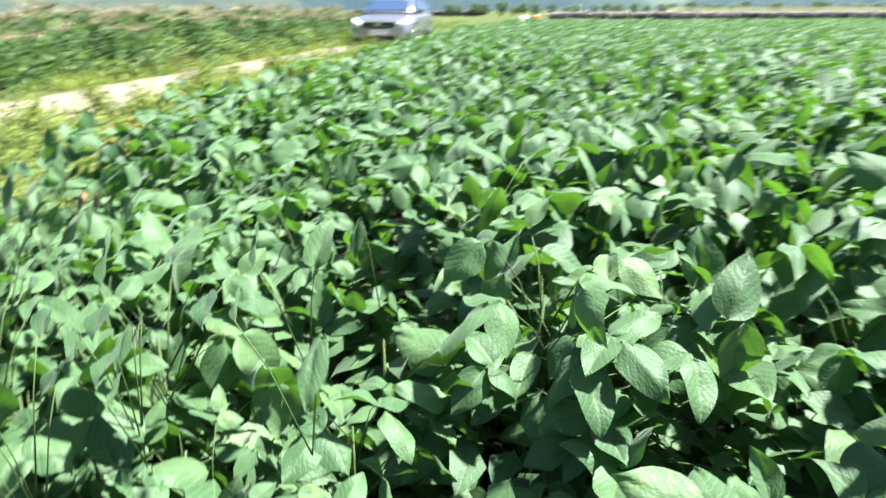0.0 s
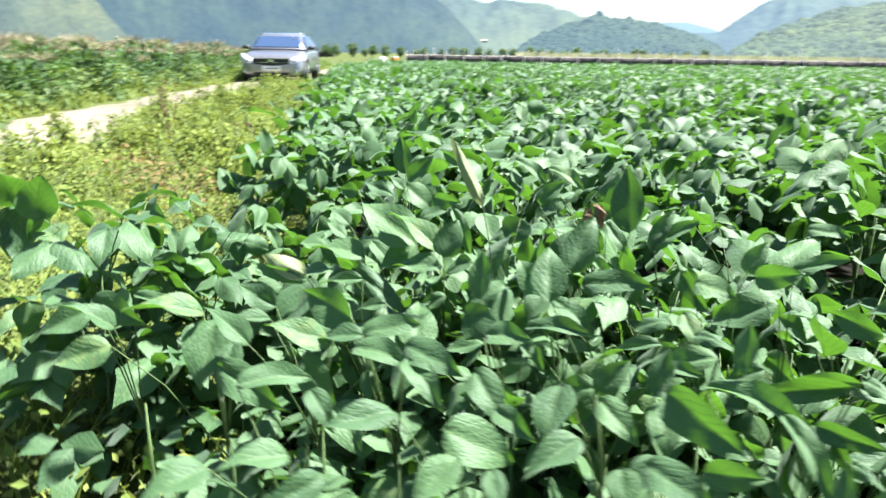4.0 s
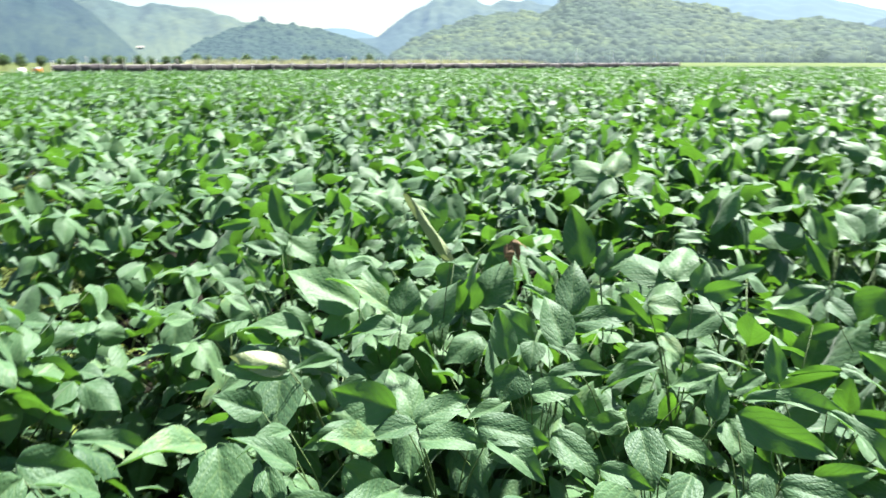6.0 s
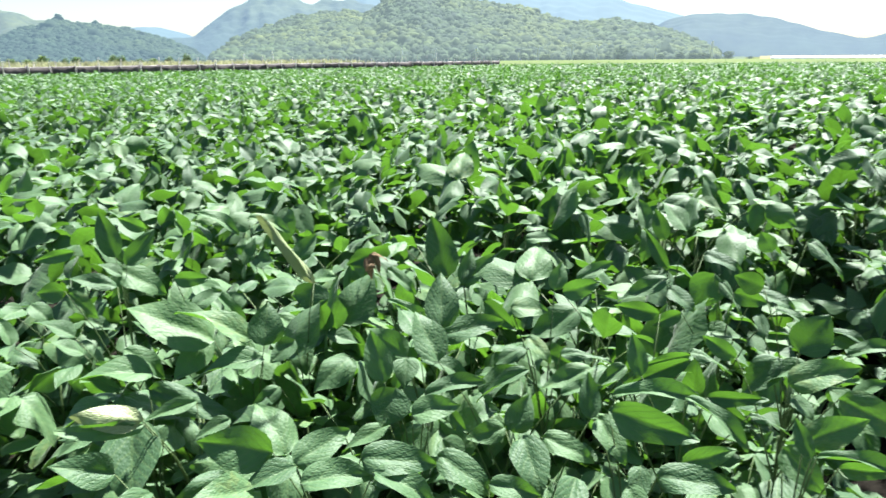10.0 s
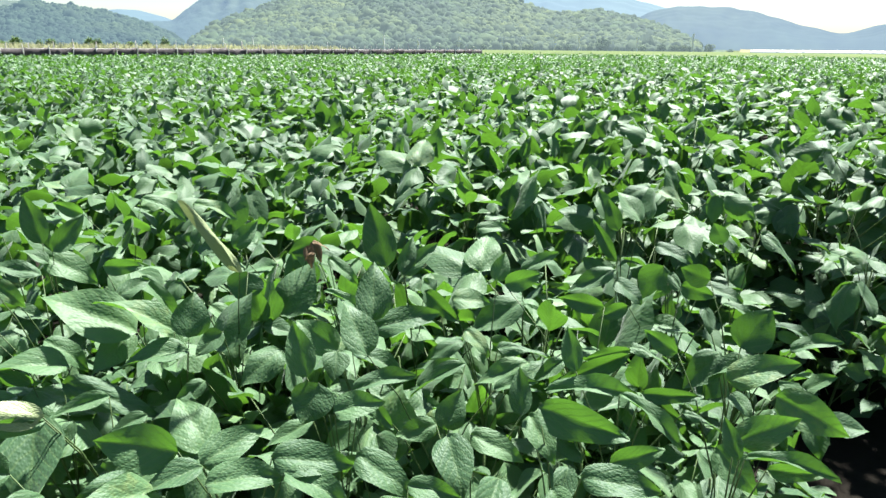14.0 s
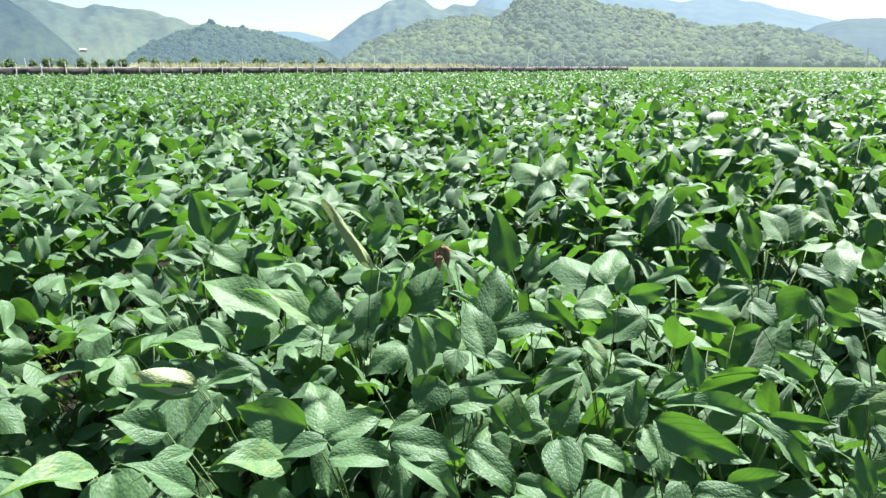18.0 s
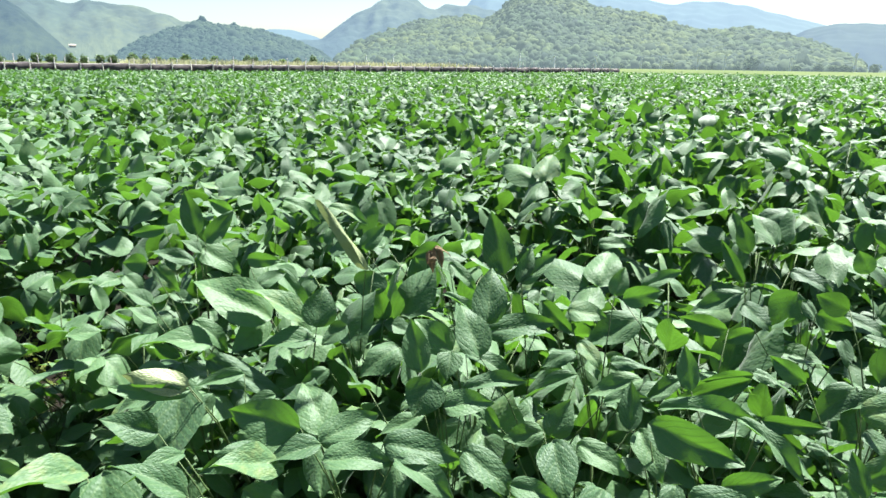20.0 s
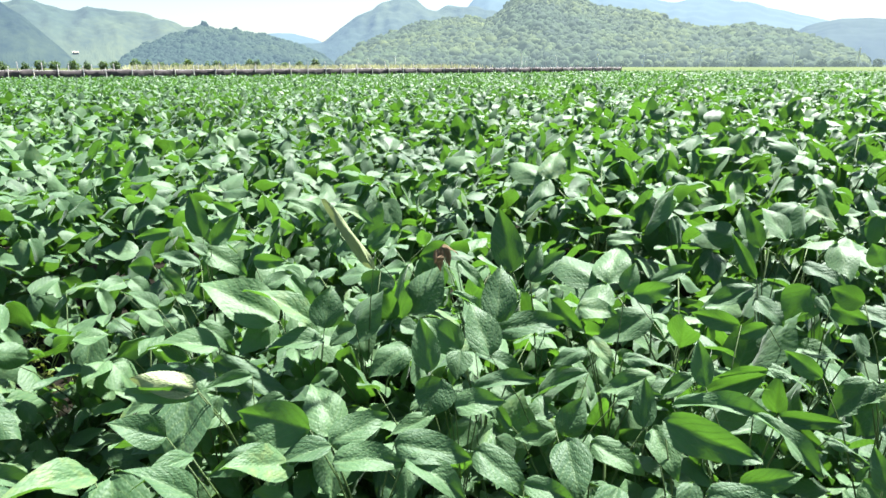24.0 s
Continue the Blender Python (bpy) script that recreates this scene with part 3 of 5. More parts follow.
ROW_D = np.array((-ROW_N[1], ROW_N[0]))
ROW_D = ROW_D if ROW_D[1] > 0 else -ROW_D


def row_places(reach, along, jitter):
    """Plant places in rows, as x, y."""
    a = np.arange(-reach, reach, along)
    r = np.arange(math.floor(-reach / 0.72), math.ceil(reach / 0.72))
    A, R = np.meshgrid(a, r, indexing="ij")
    side = -0.736 + 0.36 + 0.72 * R + rng.normal(0, jitter, R.shape)
    A = A + rng.uniform(-0.5, 0.5, A.shape) * along
    p = ROW_N * side[..., None] + ROW_D * A[..., None]
    p = p.reshape(-1, 2)
    return p


def path_distance(p):
    a, b = np.array((2.25, 0.93)), np.array((0.15, 0.08))
    t = np.clip(((p - a) @ (b - a)) / ((b - a) @ (b - a)), 0, 1)
    return np.linalg.norm(p - (a + t[:, None] * (b - a)), axis=1)


def seen_wedge(p, left=-68, right=58):
    """The part of the field towards which the walk ever looks."""
    out = np.zeros(len(p), bool)
    for eye in ((2.25, 0.93), (1.2, 0.4), (0.15, 0.1)):
        b = np.degrees(np.arctan2(p[:, 0] - eye[0], p[:, 1] - eye[1]))
        out |= (b > left) & (b < right)
    return out


PLACES = row_places(16, 0.145, 0.12)
PLACES = PLACES[in_field(PLACES[:, 0], PLACES[:, 1]) & seen_wedge(PLACES)]
DIST = path_distance(PLACES)
extra = np.array([(0.02, 1.2), (0.2, 1.33), (0.36, 1.48), (0.52, 1.66), (-0.12, 1.52), (0.68, 1.82), (0.3, 1.72), (0.12, 1.5), (0.5, 1.38), (0.8, 1.6),
                  (-0.3, 1.75), (0.05, 1.85), (0.7, 1.18), (0.95, 1.2), (0.55, 1.05), (1.15, 1.3), (0.32, 1.12)])
near_places = np.concatenate([PLACES[DIST < 2.25], extra])
GAPS = [(0.62, 0.92, 0.20), (0.86, 1.00, 0.16), (0.98, 2.16, 0.20), (1.22, 2.34, 0.20), (-0.16, 0.95, 0.15), (0.30, 0.90, 0.12), (2.15, 1.66, 0.24), (1.50, 1.30, 0.17), (-0.46, 1.12, 0.17), (-0.30, 1.42, 0.15), (-0.62, 1.42, 0.13)]   # dark holes in the stand
for gx0, gy0, reach in GAPS:
    near_places = near_places[np.hypot(near_places[:, 0] - gx0, near_places[:, 1] - gy0) > reach]
thin = np.random.default_rng(53).random(len(near_places)) < 0.36 * step((1.35 - path_distance(near_places)) / 0.3)
near_places = near_places[~thin & ~((near_places[:, 0] > 1.1) & (path_distance(near_places) < 0.72))]
models = [soybean_plant(100 + k) for k in range(7)]
for n, (x, y) in enumerate(near_places):
    m = pose(x, y, land(x, y) - 0.01, rng.normal(0, 4), rng.normal(0, 4), rng.uniform(0, 360))
    grow = canopy(x, y) / 0.80 * rng.uniform(0.94, 1.08) * headland(x, y)
    grow *= 0.80 + 0.20 * float(step((path_distance(np.array([(x, y)]))[0] - 0.6) / 0.7))
    grow *= 1.0 - 0.13 * float(step((x - 1.0) / 0.3) * step((1.5 - path_distance(np.array([(x, y)]))[0]) / 0.5))
    if n < len(models):
        models[n].matrix_basis = m @ Matrix.Scale(grow, 4)
    else:
        c = copy_thing(models[n % len(models)], m)
        c.scale = (grow, grow, grow)


def tall_soybean(x, y, leaves):
    """A plant that stands above the rest, with leaves at given places: base, yaw, rise, lean, length, breadth, shape."""
    z = float(land(x, y)) - 0.02
    plant = thing("soybean_plant", (x, y, z), "tall soybean plant with large upright leaves, above its neighbours", "soybean plant", "soybean plants in the field")
    bm = bmesh.new()
    tube(bm, [(0, 0, -0.03), (0.01, 0, 0.35), (0, 0.01, 0.62)], [0.007, 0.006, 0.003], 5)
    for k, (lx, ly, lz, yaw, rise, lean, size, broad, shape) in enumerate(leaves):
        end = Vector((lx - x, ly - y, lz - z))
        tube(bm, [(0, 0, max(0.2, end.z - 0.26)), (end.x * 0.55, end.y * 0.55, end.z - 0.09), end[:]], [0.0018, 0.0014, 0.0011], 4)
        ob = new("leaf", {8: DRY_MESH, 9: PALE_MESH}.get(shape) or LEAF_MESH[shape])
        ob.parent = plant
        ob.matrix_basis = Matrix.Translation(end) @ Matrix(turns(np.array([yaw]), np.array([rise]), np.array([lean]))[0].tolist()).to_4x4() @ Matrix.Diagonal((size, size * broad, size, 1))
    smooth(part("stem", bm, STEM, plant, "pale green stem with long leaf stalks"))
    g0 = np.random.default_rng(int(1000 * (x + 2) + 77 * y))
    az, out, high = g0.uniform(0, 6.28, 30), 0.17 * np.sqrt(g0.random(30)), g0.uniform(0.28, 0.62, 30)
    low = scatter(leaf_shape(3, 2, *SHAPES[0]), np.stack([out * np.cos(az), out * np.sin(az), high], 1), turns(az + g0.normal(0, 0.8, 30), g0.normal(-0.35, 0.3, 30), g0.normal(0, 0.35, 30)), g0.uniform(0.07, 0.11, 30))
    lower = bulk("lower_foliage", *low[:2], SOY, low[2])
    lower.parent = plant
    tagged(lower, "older shaded leaves low on the stem", kind="stuff")
    return plant


tall_soybean(0.10, 0.79, [(0.069, 0.649, 0.970, -1.86, 0.14, -0.23, 0.090, 0.88, 1),
    (0.143, 0.718, 0.970, -2.07, 0.37, -0.33, 0.092, 0.73, 1),
    (0.191, 0.726, 0.950, -1.87, -0.08, -0.97, 0.087, 0.78, 0),
    (-0.038, 0.821, 0.980, 0.78, 0.24, 0.34, 0.111, 0.66, 1),
    (0.059, 0.878, 0.970, -0.48, -0.28, 0.26, 0.075, 0.73, 1)])
tall_soybean(-0.48, 0.99, [(-0.564, 0.971, 0.980, 0.08, -0.25, 0.97, 0.114, 0.81, 1),
    (-0.539, 0.942, 0.970, -1.97, -0.20, -0.98, 0.095, 0.88, 1),
    (-0.512, 1.029, 0.980, 0.23, -0.05, 0.38, 0.124, 0.40, 1),
    (-0.398, 0.889, 0.980, -2.04, 0.90, -0.61, 0.096, 0.73, 1)])
tall_soybean(-0.22, 0.97, [(-0.354, 0.846, 0.970, -2.22, -0.12, -0.98, 0.098, 0.93, 0),
    (-0.284, 1.000, 0.990, -2.08, 0.54, -0.38, 0.137, 0.62, 1),
    (-0.267, 1.017, 0.980, -1.20, -0.63, -0.04, 0.140, 1.09, 0),
    (-0.176, 0.965, 0.970, -1.19, -0.60, 0.03, 0.109, 0.70, 0),
    (-0.131, 0.878, 0.970, -0.16, -0.22, 0.89, 0.142, 0.65, 0)])
tall_soybean(-0.08, 1.08, [(-0.155, 1.041, 0.990, -2.12, 0.33, -0.34, 0.097, 0.47, 1),
    (-0.063, 1.017, 0.940, -0.46, -0.48, 0.76, 0.119, 0.78, 0),
    (-0.126, 0.948, 0.980, -2.92, 0.82, -0.51, 0.107, 0.62, 1),
    (-0.052, 1.105, 0.960, -2.36, 0.12, -0.84, 0.089, 0.67, 5),
    (-0.225, 1.141, 0.970, -2.69, 0.56, -1.08, 0.090, 0.88, 1),
    (-0.005, 1.022, 0.980, -2.29, 0.55, -0.74, 0.116, 0.78, 0)])
tall_soybean(0.11, 1.06, [(0.053, 1.043, 1.000, 0.29, 0.42, 0.63, 0.101, 0.85, 0),
    (0.056, 1.039, 1.000, -2.74, 0.07, -0.38, 0.096, 0.62, 1),
    (0.023, 1.055, 1.020, 3.05, 0.29, -1.23, 0.115, 0.97, 7),
    (0.060, 1.006, 0.990, -0.14, 0.27, 0.37, 0.104, 0.76, 1),
    (0.153, 1.018, 1.010, -0.32, 0.04, 0.62, 0.116, 0.78, 0),
    (0.169, 0.992, 1.000, -0.55, -0.13, 0.25, 0.103, 0.66, 1)])
tall_soybean(0.33, 0.92, [(0.220, 0.866, 0.980, -2.19, 0.15, -0.47, 0.109, 0.70, 0),
    (0.304, 0.855, 0.980, 0.23, -0.26, 0.67, 0.106, 1.09, 0),
    (0.343, 0.819, 0.970, -1.95, -0.31, -0.26, 0.085, 0.93, 0),
    (0.342, 0.957, 0.970, -0.62, 0.11, 0.64, 0.078, 0.66, 1),
    (0.277, 1.025, 0.990, -0.72, -0.30, 0.45, 0.105, 0.81, 0),
    (0.392, 0.814, 0.970, -0.86, -0.55, 0.05, 0.053, 0.93, 0)])
tall_soybean(0.49, 1.10, [(0.422, 1.026, 1.000, -1.58, -0.41, 0.16, 0.102, 0.96, 0),
    (0.474, 1.061, 0.970, -0.74, -0.13, 0.55, 0.093, 0.78, 0),
    (0.477, 0.937, 0.970, -2.17, -0.15, -0.30, 0.096, 0.73, 1),
    (0.454, 1.151, 0.930, 0.28, 1.09, 0.81, 0.077, 1.09, 0),
    (0.557, 1.048, 1.000, 1.29, 1.01, -0.14, 0.081, 0.75, 7),
    (0.445, 1.172, 0.930, -3.08, -0.12, -0.97, 0.075, 0.93, 0)])
tall_soybean(0.60, 0.97, [(0.542, 0.895, 0.970, -1.15, -0.55, 0.22, 0.054, 1.24, 0),
    (0.575, 0.868, 1.000, -0.72, 0.21, 0.56, 0.107, 0.74, 0),
    (0.584, 0.926, 0.980, -2.18, -0.55, -0.37, 0.064, 0.93, 0),
    (0.640, 0.900, 0.990, -0.32, 0.36, 1.15, 0.084, 0.72, 7),
    (0.573, 1.017, 1.030, -0.59, -0.18, 1.30, 0.148, 0.69, 7),
    (0.572, 1.050, 1.000, -1.40, -0.43, 0.32, 0.088, 0.87, 0)])
tall_soybean(0.75, 1.06, [(0.722, 1.020, 1.030, -0.98, -0.15, 0.11, 0.119, 0.38, 1),
    (0.759, 1.013, 1.030, -0.55, 0.12, 1.34, 0.099, 0.47, 7),
    (0.779, 1.008, 1.020, -0.86, -0.45, 1.30, 0.063, 0.63, 7),
    (0.671, 1.082, 1.050, 1.56, 1.03, -0.57, 0.080, 0.72, 7),
    (0.800, 0.954, 1.020, -0.94, 0.29, 0.15, 0.059, 0.33, 5),
    (0.622, 1.092, 1.010, -0.60, 0.42, 0.31, 0.146, 0.38, 1)])
tall_soybean(0.82, 0.86, [(0.779, 0.797, 1.040, 1.56, 0.85, -0.80, 0.061, 0.66, 7),
    (0.786, 0.795, 1.040, -0.87, 0.41, 0.20, 0.109, 0.29, 1),
    (0.810, 0.778, 1.030, -0.69, 0.18, 1.26, 0.073, 0.56, 7),
    (0.813, 0.847, 1.030, -0.71, 0.66, 1.12, 0.096, 0.81, 0),
    (0.835, 0.910, 0.980, -1.35, -0.41, 0.83, 0.087, 0.93, 0)])
tall_soybean(0.99, 1.08, [(0.947, 1.032, 1.020, -0.75, 0.59, 0.78, 0.119, 0.81, 0),
    (0.947, 1.020, 1.000, -1.18, -0.40, 0.21, 0.049, 1.24, 0),
    (1.015, 1.088, 1.050, -0.08, 0.95, 0.90, 0.092, 1.33, 7),
    (0.974, 0.946, 1.030, -1.18, -0.15, 1.06, 0.115, 0.87, 0),
    (0.914, 1.136, 1.030, 2.23, 0.43, -1.34, 0.076, 0.78, 7),
    (1.046, 1.095, 1.020, 2.86, -0.31, -0.36, 0.091, 0.62, 1)])
tall_soybean(-0.21, 1.39, [(-0.295, 1.327, 0.950, -2.41, -0.07, -0.55, 0.070, 0.73, 1),
    (-0.267, 1.429, 0.980, 3.10, 0.54, -1.28, 0.064, 0.63, 7),
    (-0.210, 1.245, 1.000, -1.56, -0.51, 0.07, 0.144, 1.02, 0),
    (-0.209, 1.410, 0.980, -0.52, -0.14, 0.80, 0.166, 0.45, 5),
    (-0.168, 1.281, 0.970, -2.09, -0.64, -0.55, 0.055, 0.78, 0),
    (-0.210, 1.463, 0.990, -2.77, 0.43, -0.42, 0.134, 0.73, 1)])
tall_soybean(-0.11, 1.28, [(-0.185, 1.200, 1.020, -2.68, 0.17, -1.61, 0.127, 0.43, 0),
    (-0.184, 1.193, 1.030, -2.69, 0.50, -1.02, 0.101, 0.70, 9),
    (-0.111, 1.299, 1.000, -2.61, 0.09, -0.72, 0.097, 0.44, 1),
    (-0.056, 1.307, 0.950, -2.59, -0.04, -0.66, 0.071, 0.59, 1)])
tall_soybean(0.28, 1.21, [(0.220, 1.182, 1.050, 1.88, 1.04, -0.46, 0.097, 0.81, 7),
    (0.228, 1.189, 0.960, -2.89, -0.15, -0.38, 0.094, 0.59, 0),
    (0.239, 1.176, 1.040, -2.48, -0.97, -0.74, 0.073, 1.57, 7),
    (0.257, 1.125, 1.010, -0.31, 0.40, 0.71, 0.081, 0.88, 1),
    (0.300, 1.205, 1.000, -0.07, 0.40, 0.40, 0.113, 0.47, 1),
    (0.306, 1.182, 0.980, -0.65, -0.24, 0.21, 0.052, 0.73, 1)])
tall_soybean(0.34, 1.34, [(0.289, 1.332, 1.020, -1.76, -0.49, -0.14, 0.057, 1.32, 1),
    (0.293, 1.339, 1.020, 2.75, 0.61, -1.07, 0.101, 0.96, 0),
    (0.318, 1.320, 1.020, -0.51, -0.08, 0.26, 0.103, 0.62, 1),
    (0.355, 1.299, 1.090, 1.22, 1.14, 0.27, 0.117, 0.90, 0),
    (0.365, 1.350, 1.050, -0.30, 0.39, 0.71, 0.133, 0.71, 0),
    (0.306, 1.233, 0.920, -2.64, -0.47, -0.76, 0.077, 0.93, 0)])
tall_soybean(0.46, 1.23, [(0.331, 1.166, 0.990, -0.72, -0.77, 1.06, 0.055, 0.70, 7),
    (0.334, 1.239, 1.050, 2.03, 0.98, -0.27, 0.110, 0.96, 0),
    (0.544, 1.142, 1.000, -0.43, 0.55, 0.39, 0.074, 0.59, 1),
    (0.533, 1.273, 0.990, -3.04, -0.17, -0.38, 0.118, 0.37, 1)])
tall_soybean(0.61, 1.36, [(0.540, 1.313, 1.020, -3.01, 0.04, -0.37, 0.068, 0.75, 5),
    (0.555, 1.346, 1.030, -0.96, -0.44, 0.33, 0.072, 0.85, 0),
    (0.588, 1.244, 1.030, -0.65, 0.41, 0.28, 0.093, 0.45, 5),
    (0.561, 1.461, 1.054, -0.50, 0.12, 0.60, 0.082, 1.12, 0),
    (0.632, 1.189, 1.020, 3.08, -0.22, -0.66, 0.110, 0.65, 0),
    (0.651, 1.425, 1.100, 0.41, 1.17, 0.83, 0.067, 0.96, 0)])
tall_soybean(0.80, 1.26, [(0.699, 1.183, 1.020, -3.00, -0.38, -0.66, 0.073, 0.62, 1),
    (0.811, 1.139, 1.040, 2.78, -0.48, -1.28, 0.172, 0.34, 7),
    (0.824, 1.156, 1.040, 2.66, -0.33, -1.36, 0.094, 0.47, 7),
    (0.827, 1.165, 1.040, -0.89, 0.19, 0.16, 0.075, 0.45, 5),
    (0.665, 1.411, 1.096, -0.25, 0.32, 1.42, 0.087, 0.86, 7),
    (0.870, 1.341, 1.051, 2.43, 0.06, -1.46, 0.103, 0.66, 7)])
tall_soybean(1.13, 1.22, [(1.009, 1.134, 1.020, -2.99, -0.63, -0.72, 0.098, 0.96, 0),
    (1.147, 1.101, 1.020, -0.61, 0.63, 0.37, 0.090, 0.59, 1),
    (1.171, 1.165, 1.030, -0.83, -0.20, 1.47, 0.058, 0.70, 7),
    (1.172, 1.177, 1.040, -0.92, 0.15, 0.14, 0.067, 0.62, 1),
    (1.089, 1.287, 1.110, 2.31, 0.28, -1.49, 0.066, 1.25, 7),
    (1.096, 1.305, 1.040, -1.65, -0.69, -0.07, 0.059, 0.96, 0)])
tall_soybean(1.10, 1.42, [(1.149, 1.310, 1.040, -0.90, 0.03, 0.14, 0.068, 0.62, 1),
    (1.148, 1.380, 1.060, -0.90, -0.07, 0.40, 0.090, 0.78, 0),
    (1.070, 1.358, 1.075, -0.69, -0.18, 1.51, 0.077, 0.94, 7),
    (1.094, 1.443, 1.073, -1.24, -0.36, 0.18, 0.086, 0.48, 5),
    (1.094, 1.463, 1.087, 3.07, -1.10, -1.01, 0.098, 1.41, 7),
    (0.953, 1.382, 1.030, 2.72, -0.51, -1.38, 0.073, 0.78, 7)])
tall_soybean(-0.31, 1.73, [(-0.376, 1.629, 0.980, -2.91, 0.74, -0.48, 0.078, 0.78, 0),
    (-0.405, 1.689, 1.000, -3.05, 0.77, -0.47, 0.089, 0.73, 1),
    (-0.295, 1.631, 0.980, -0.29, -0.43, 0.32, 0.103, 0.73, 1),
    (-0.441, 1.792, 1.080, -2.88, 0.06, -1.54, 0.057, 1.41, 7),
    (-0.330, 1.818, 1.070, -3.00, 0.43, -0.71, 0.117, 0.56, 0),
    (-0.137, 1.623, 1.068, 0.35, 0.51, 0.63, 0.071, 0.96, 0)])
tall_soybean(-0.02, 1.53, [(-0.107, 1.539, 1.020, -2.13, -0.37, -0.80, 0.107, 0.93, 0),
    (-0.075, 1.556, 0.930, -0.47, -0.50, 0.89, 0.120, 0.93, 0),
    (-0.089, 1.505, 1.030, 3.10, 0.59, -0.72, 0.192, 0.85, 0),
    (-0.018, 1.488, 1.030, -3.03, 0.80, -0.48, 0.150, 0.62, 1),
    (0.010, 1.456, 1.000, -2.83, 0.18, -0.39, 0.135, 0.62, 1),
    (0.013, 1.452, 1.030, 0.99, 1.26, 0.61, 0.090, 1.27, 0)])
tall_soybean(0.10, 1.56, [(0.038, 1.415, 0.950, -2.60, -0.35, -0.96, 0.071, 0.78, 0),
    (0.076, 1.466, 1.030, -2.84, -0.64, -0.67, 0.068, 1.10, 7),
    (0.120, 1.419, 1.168, -2.96, 1.14, -1.16, 0.164, 0.26, 9),
    (0.083, 1.605, 0.990, -1.37, -0.72, 0.18, 0.103, 0.93, 0),
    (0.043, 1.647, 1.020, -0.50, -0.46, 0.26, 0.098, 0.73, 1),
    (0.133, 1.636, 1.098, -2.38, -1.18, -0.77, 0.071, 1.80, 7)])
tall_soybean(0.35, 1.65, [(0.293, 1.566, 1.060, -0.48, -0.20, 0.27, 0.118, 0.32, 1),
    (0.362, 1.523, 1.040, -0.56, -0.85, 1.24, 0.057, 0.78, 7),
    (0.288, 1.708, 1.110, -2.48, -0.36, -0.93, 0.027, 0.60, 8),
    (0.421, 1.493, 1.130, 2.00, 1.16, -0.61, 0.143, 0.78, 7),
    (0.322, 1.718, 1.090, -0.58, -0.53, 0.51, 0.095, 0.65, 0),
    (0.286, 1.729, 1.130, -0.44, 0.04, 0.29, 0.040, 0.45, 8)])
tall_soybean(0.50, 1.56, [(0.465, 1.519, 1.100, 0.58, 1.20, 0.73, 0.088, 0.70, 0),
    (0.467, 1.518, 1.100, 0.04, 0.80, 0.82, 0.102, 0.62, 0),
    (0.522, 1.551, 1.046, -0.55, -0.68, 1.36, 0.110, 0.63, 7)])
tall_soybean(0.74, 1.47, [(0.713, 1.418, 1.050, -3.13, -0.37, -0.68, 0.139, 0.81, 0),
    (0.729, 1.470, 1.100, -0.24, 0.61, 0.80, 0.093, 0.65, 0)])
tall_soybean(1.03, 1.52, [(0.958, 1.453, 1.064, -0.91, -0.38, 0.36, 0.079, 1.09, 0),
    (0.961, 1.453, 1.090, 2.95, -0.33, -0.69, 0.130, 0.56, 0),
    (0.960, 1.457, 1.110, 2.11, 0.93, -1.20, 0.116, 0.41, 7),
    (1.142, 1.577, 1.100, -0.84, -0.14, 0.42, 0.099, 0.78, 0)])
tall_soybean(1.41, 1.58, [(1.304, 1.521, 1.110, 1.95, 0.97, -1.20, 0.059, 1.33, 7),
    (1.467, 1.577, 1.110, -1.18, -0.22, 0.23, 0.117, 0.54, 5)])
tall_soybean(-0.34, 1.94, [(-0.345, 1.912, 1.120, 2.42, 1.24, -0.67, 0.125, 0.72, 7),
    (-0.339, 1.894, 1.090, -0.14, -0.44, 0.65, 0.126, 0.96, 0),
    (-0.329, 1.876, 1.080, -3.09, 0.78, -0.46, 0.072, 0.73, 1),
    (-0.340, 1.954, 1.090, -2.71, 0.94, -1.10, 0.092, 0.81, 1),
    (-0.314, 1.869, 1.110, 0.56, 0.78, 1.30, 0.113, 0.72, 7),
    (-0.480, 1.956, 1.021, -0.34, -0.74, 0.90, 0.096, 0.78, 0)])
tall_soybean(-0.13, 1.81, [(-0.198, 1.814, 1.080, 0.19, -0.10, 1.54, 0.088, 0.78, 7),
    (-0.110, 1.755, 1.068, -0.57, -0.65, 0.25, 0.138, 0.38, 1)])
tall_soybean(0.26, 1.83, [(0.099, 1.864, 1.090, 0.23, 0.78, 1.22, 0.093, 0.81, 0),
    (0.290, 1.768, 1.120, -1.28, -0.67, 0.45, 0.050, 0.75, 8),
    (0.313, 1.846, 1.100, 3.10, -0.36, -1.51, 0.086, 0.97, 7),
    (0.273, 1.731, 1.120, -1.46, -0.71, 0.23, 0.049, 0.67, 8)])
tall_soybean(0.78, 1.92, [(0.763, 1.888, 1.090, -0.49, 0.22, 0.63, 0.092, 0.78, 0)])
tall_soybean(1.18, 1.77, [(1.108, 1.705, 1.110, 1.93, 1.11, -1.01, 0.093, 0.78, 7),
    (1.221, 1.773, 1.110, 2.07, 0.88, -0.28, 0.122, 0.93, 0)])
tall_soybean(-0.47, 2.15, [(-0.494, 2.122, 1.090, -2.85, -0.11, -1.58, 0.104, 0.56, 7)])
tall_soybean(1.06, 2.12, [(1.038, 2.088, 1.110, -1.36, -0.69, 0.10, 0.099, 0.48, 5)])
tall_soybean(-0.24, 2.43, [(-0.333, 2.306, 1.100, -3.10, 0.50, -1.55, 0.088, 0.78, 7),
    (-0.196, 2.489, 1.100, -0.16, -0.24, 0.34, 0.145, 0.59, 1)])
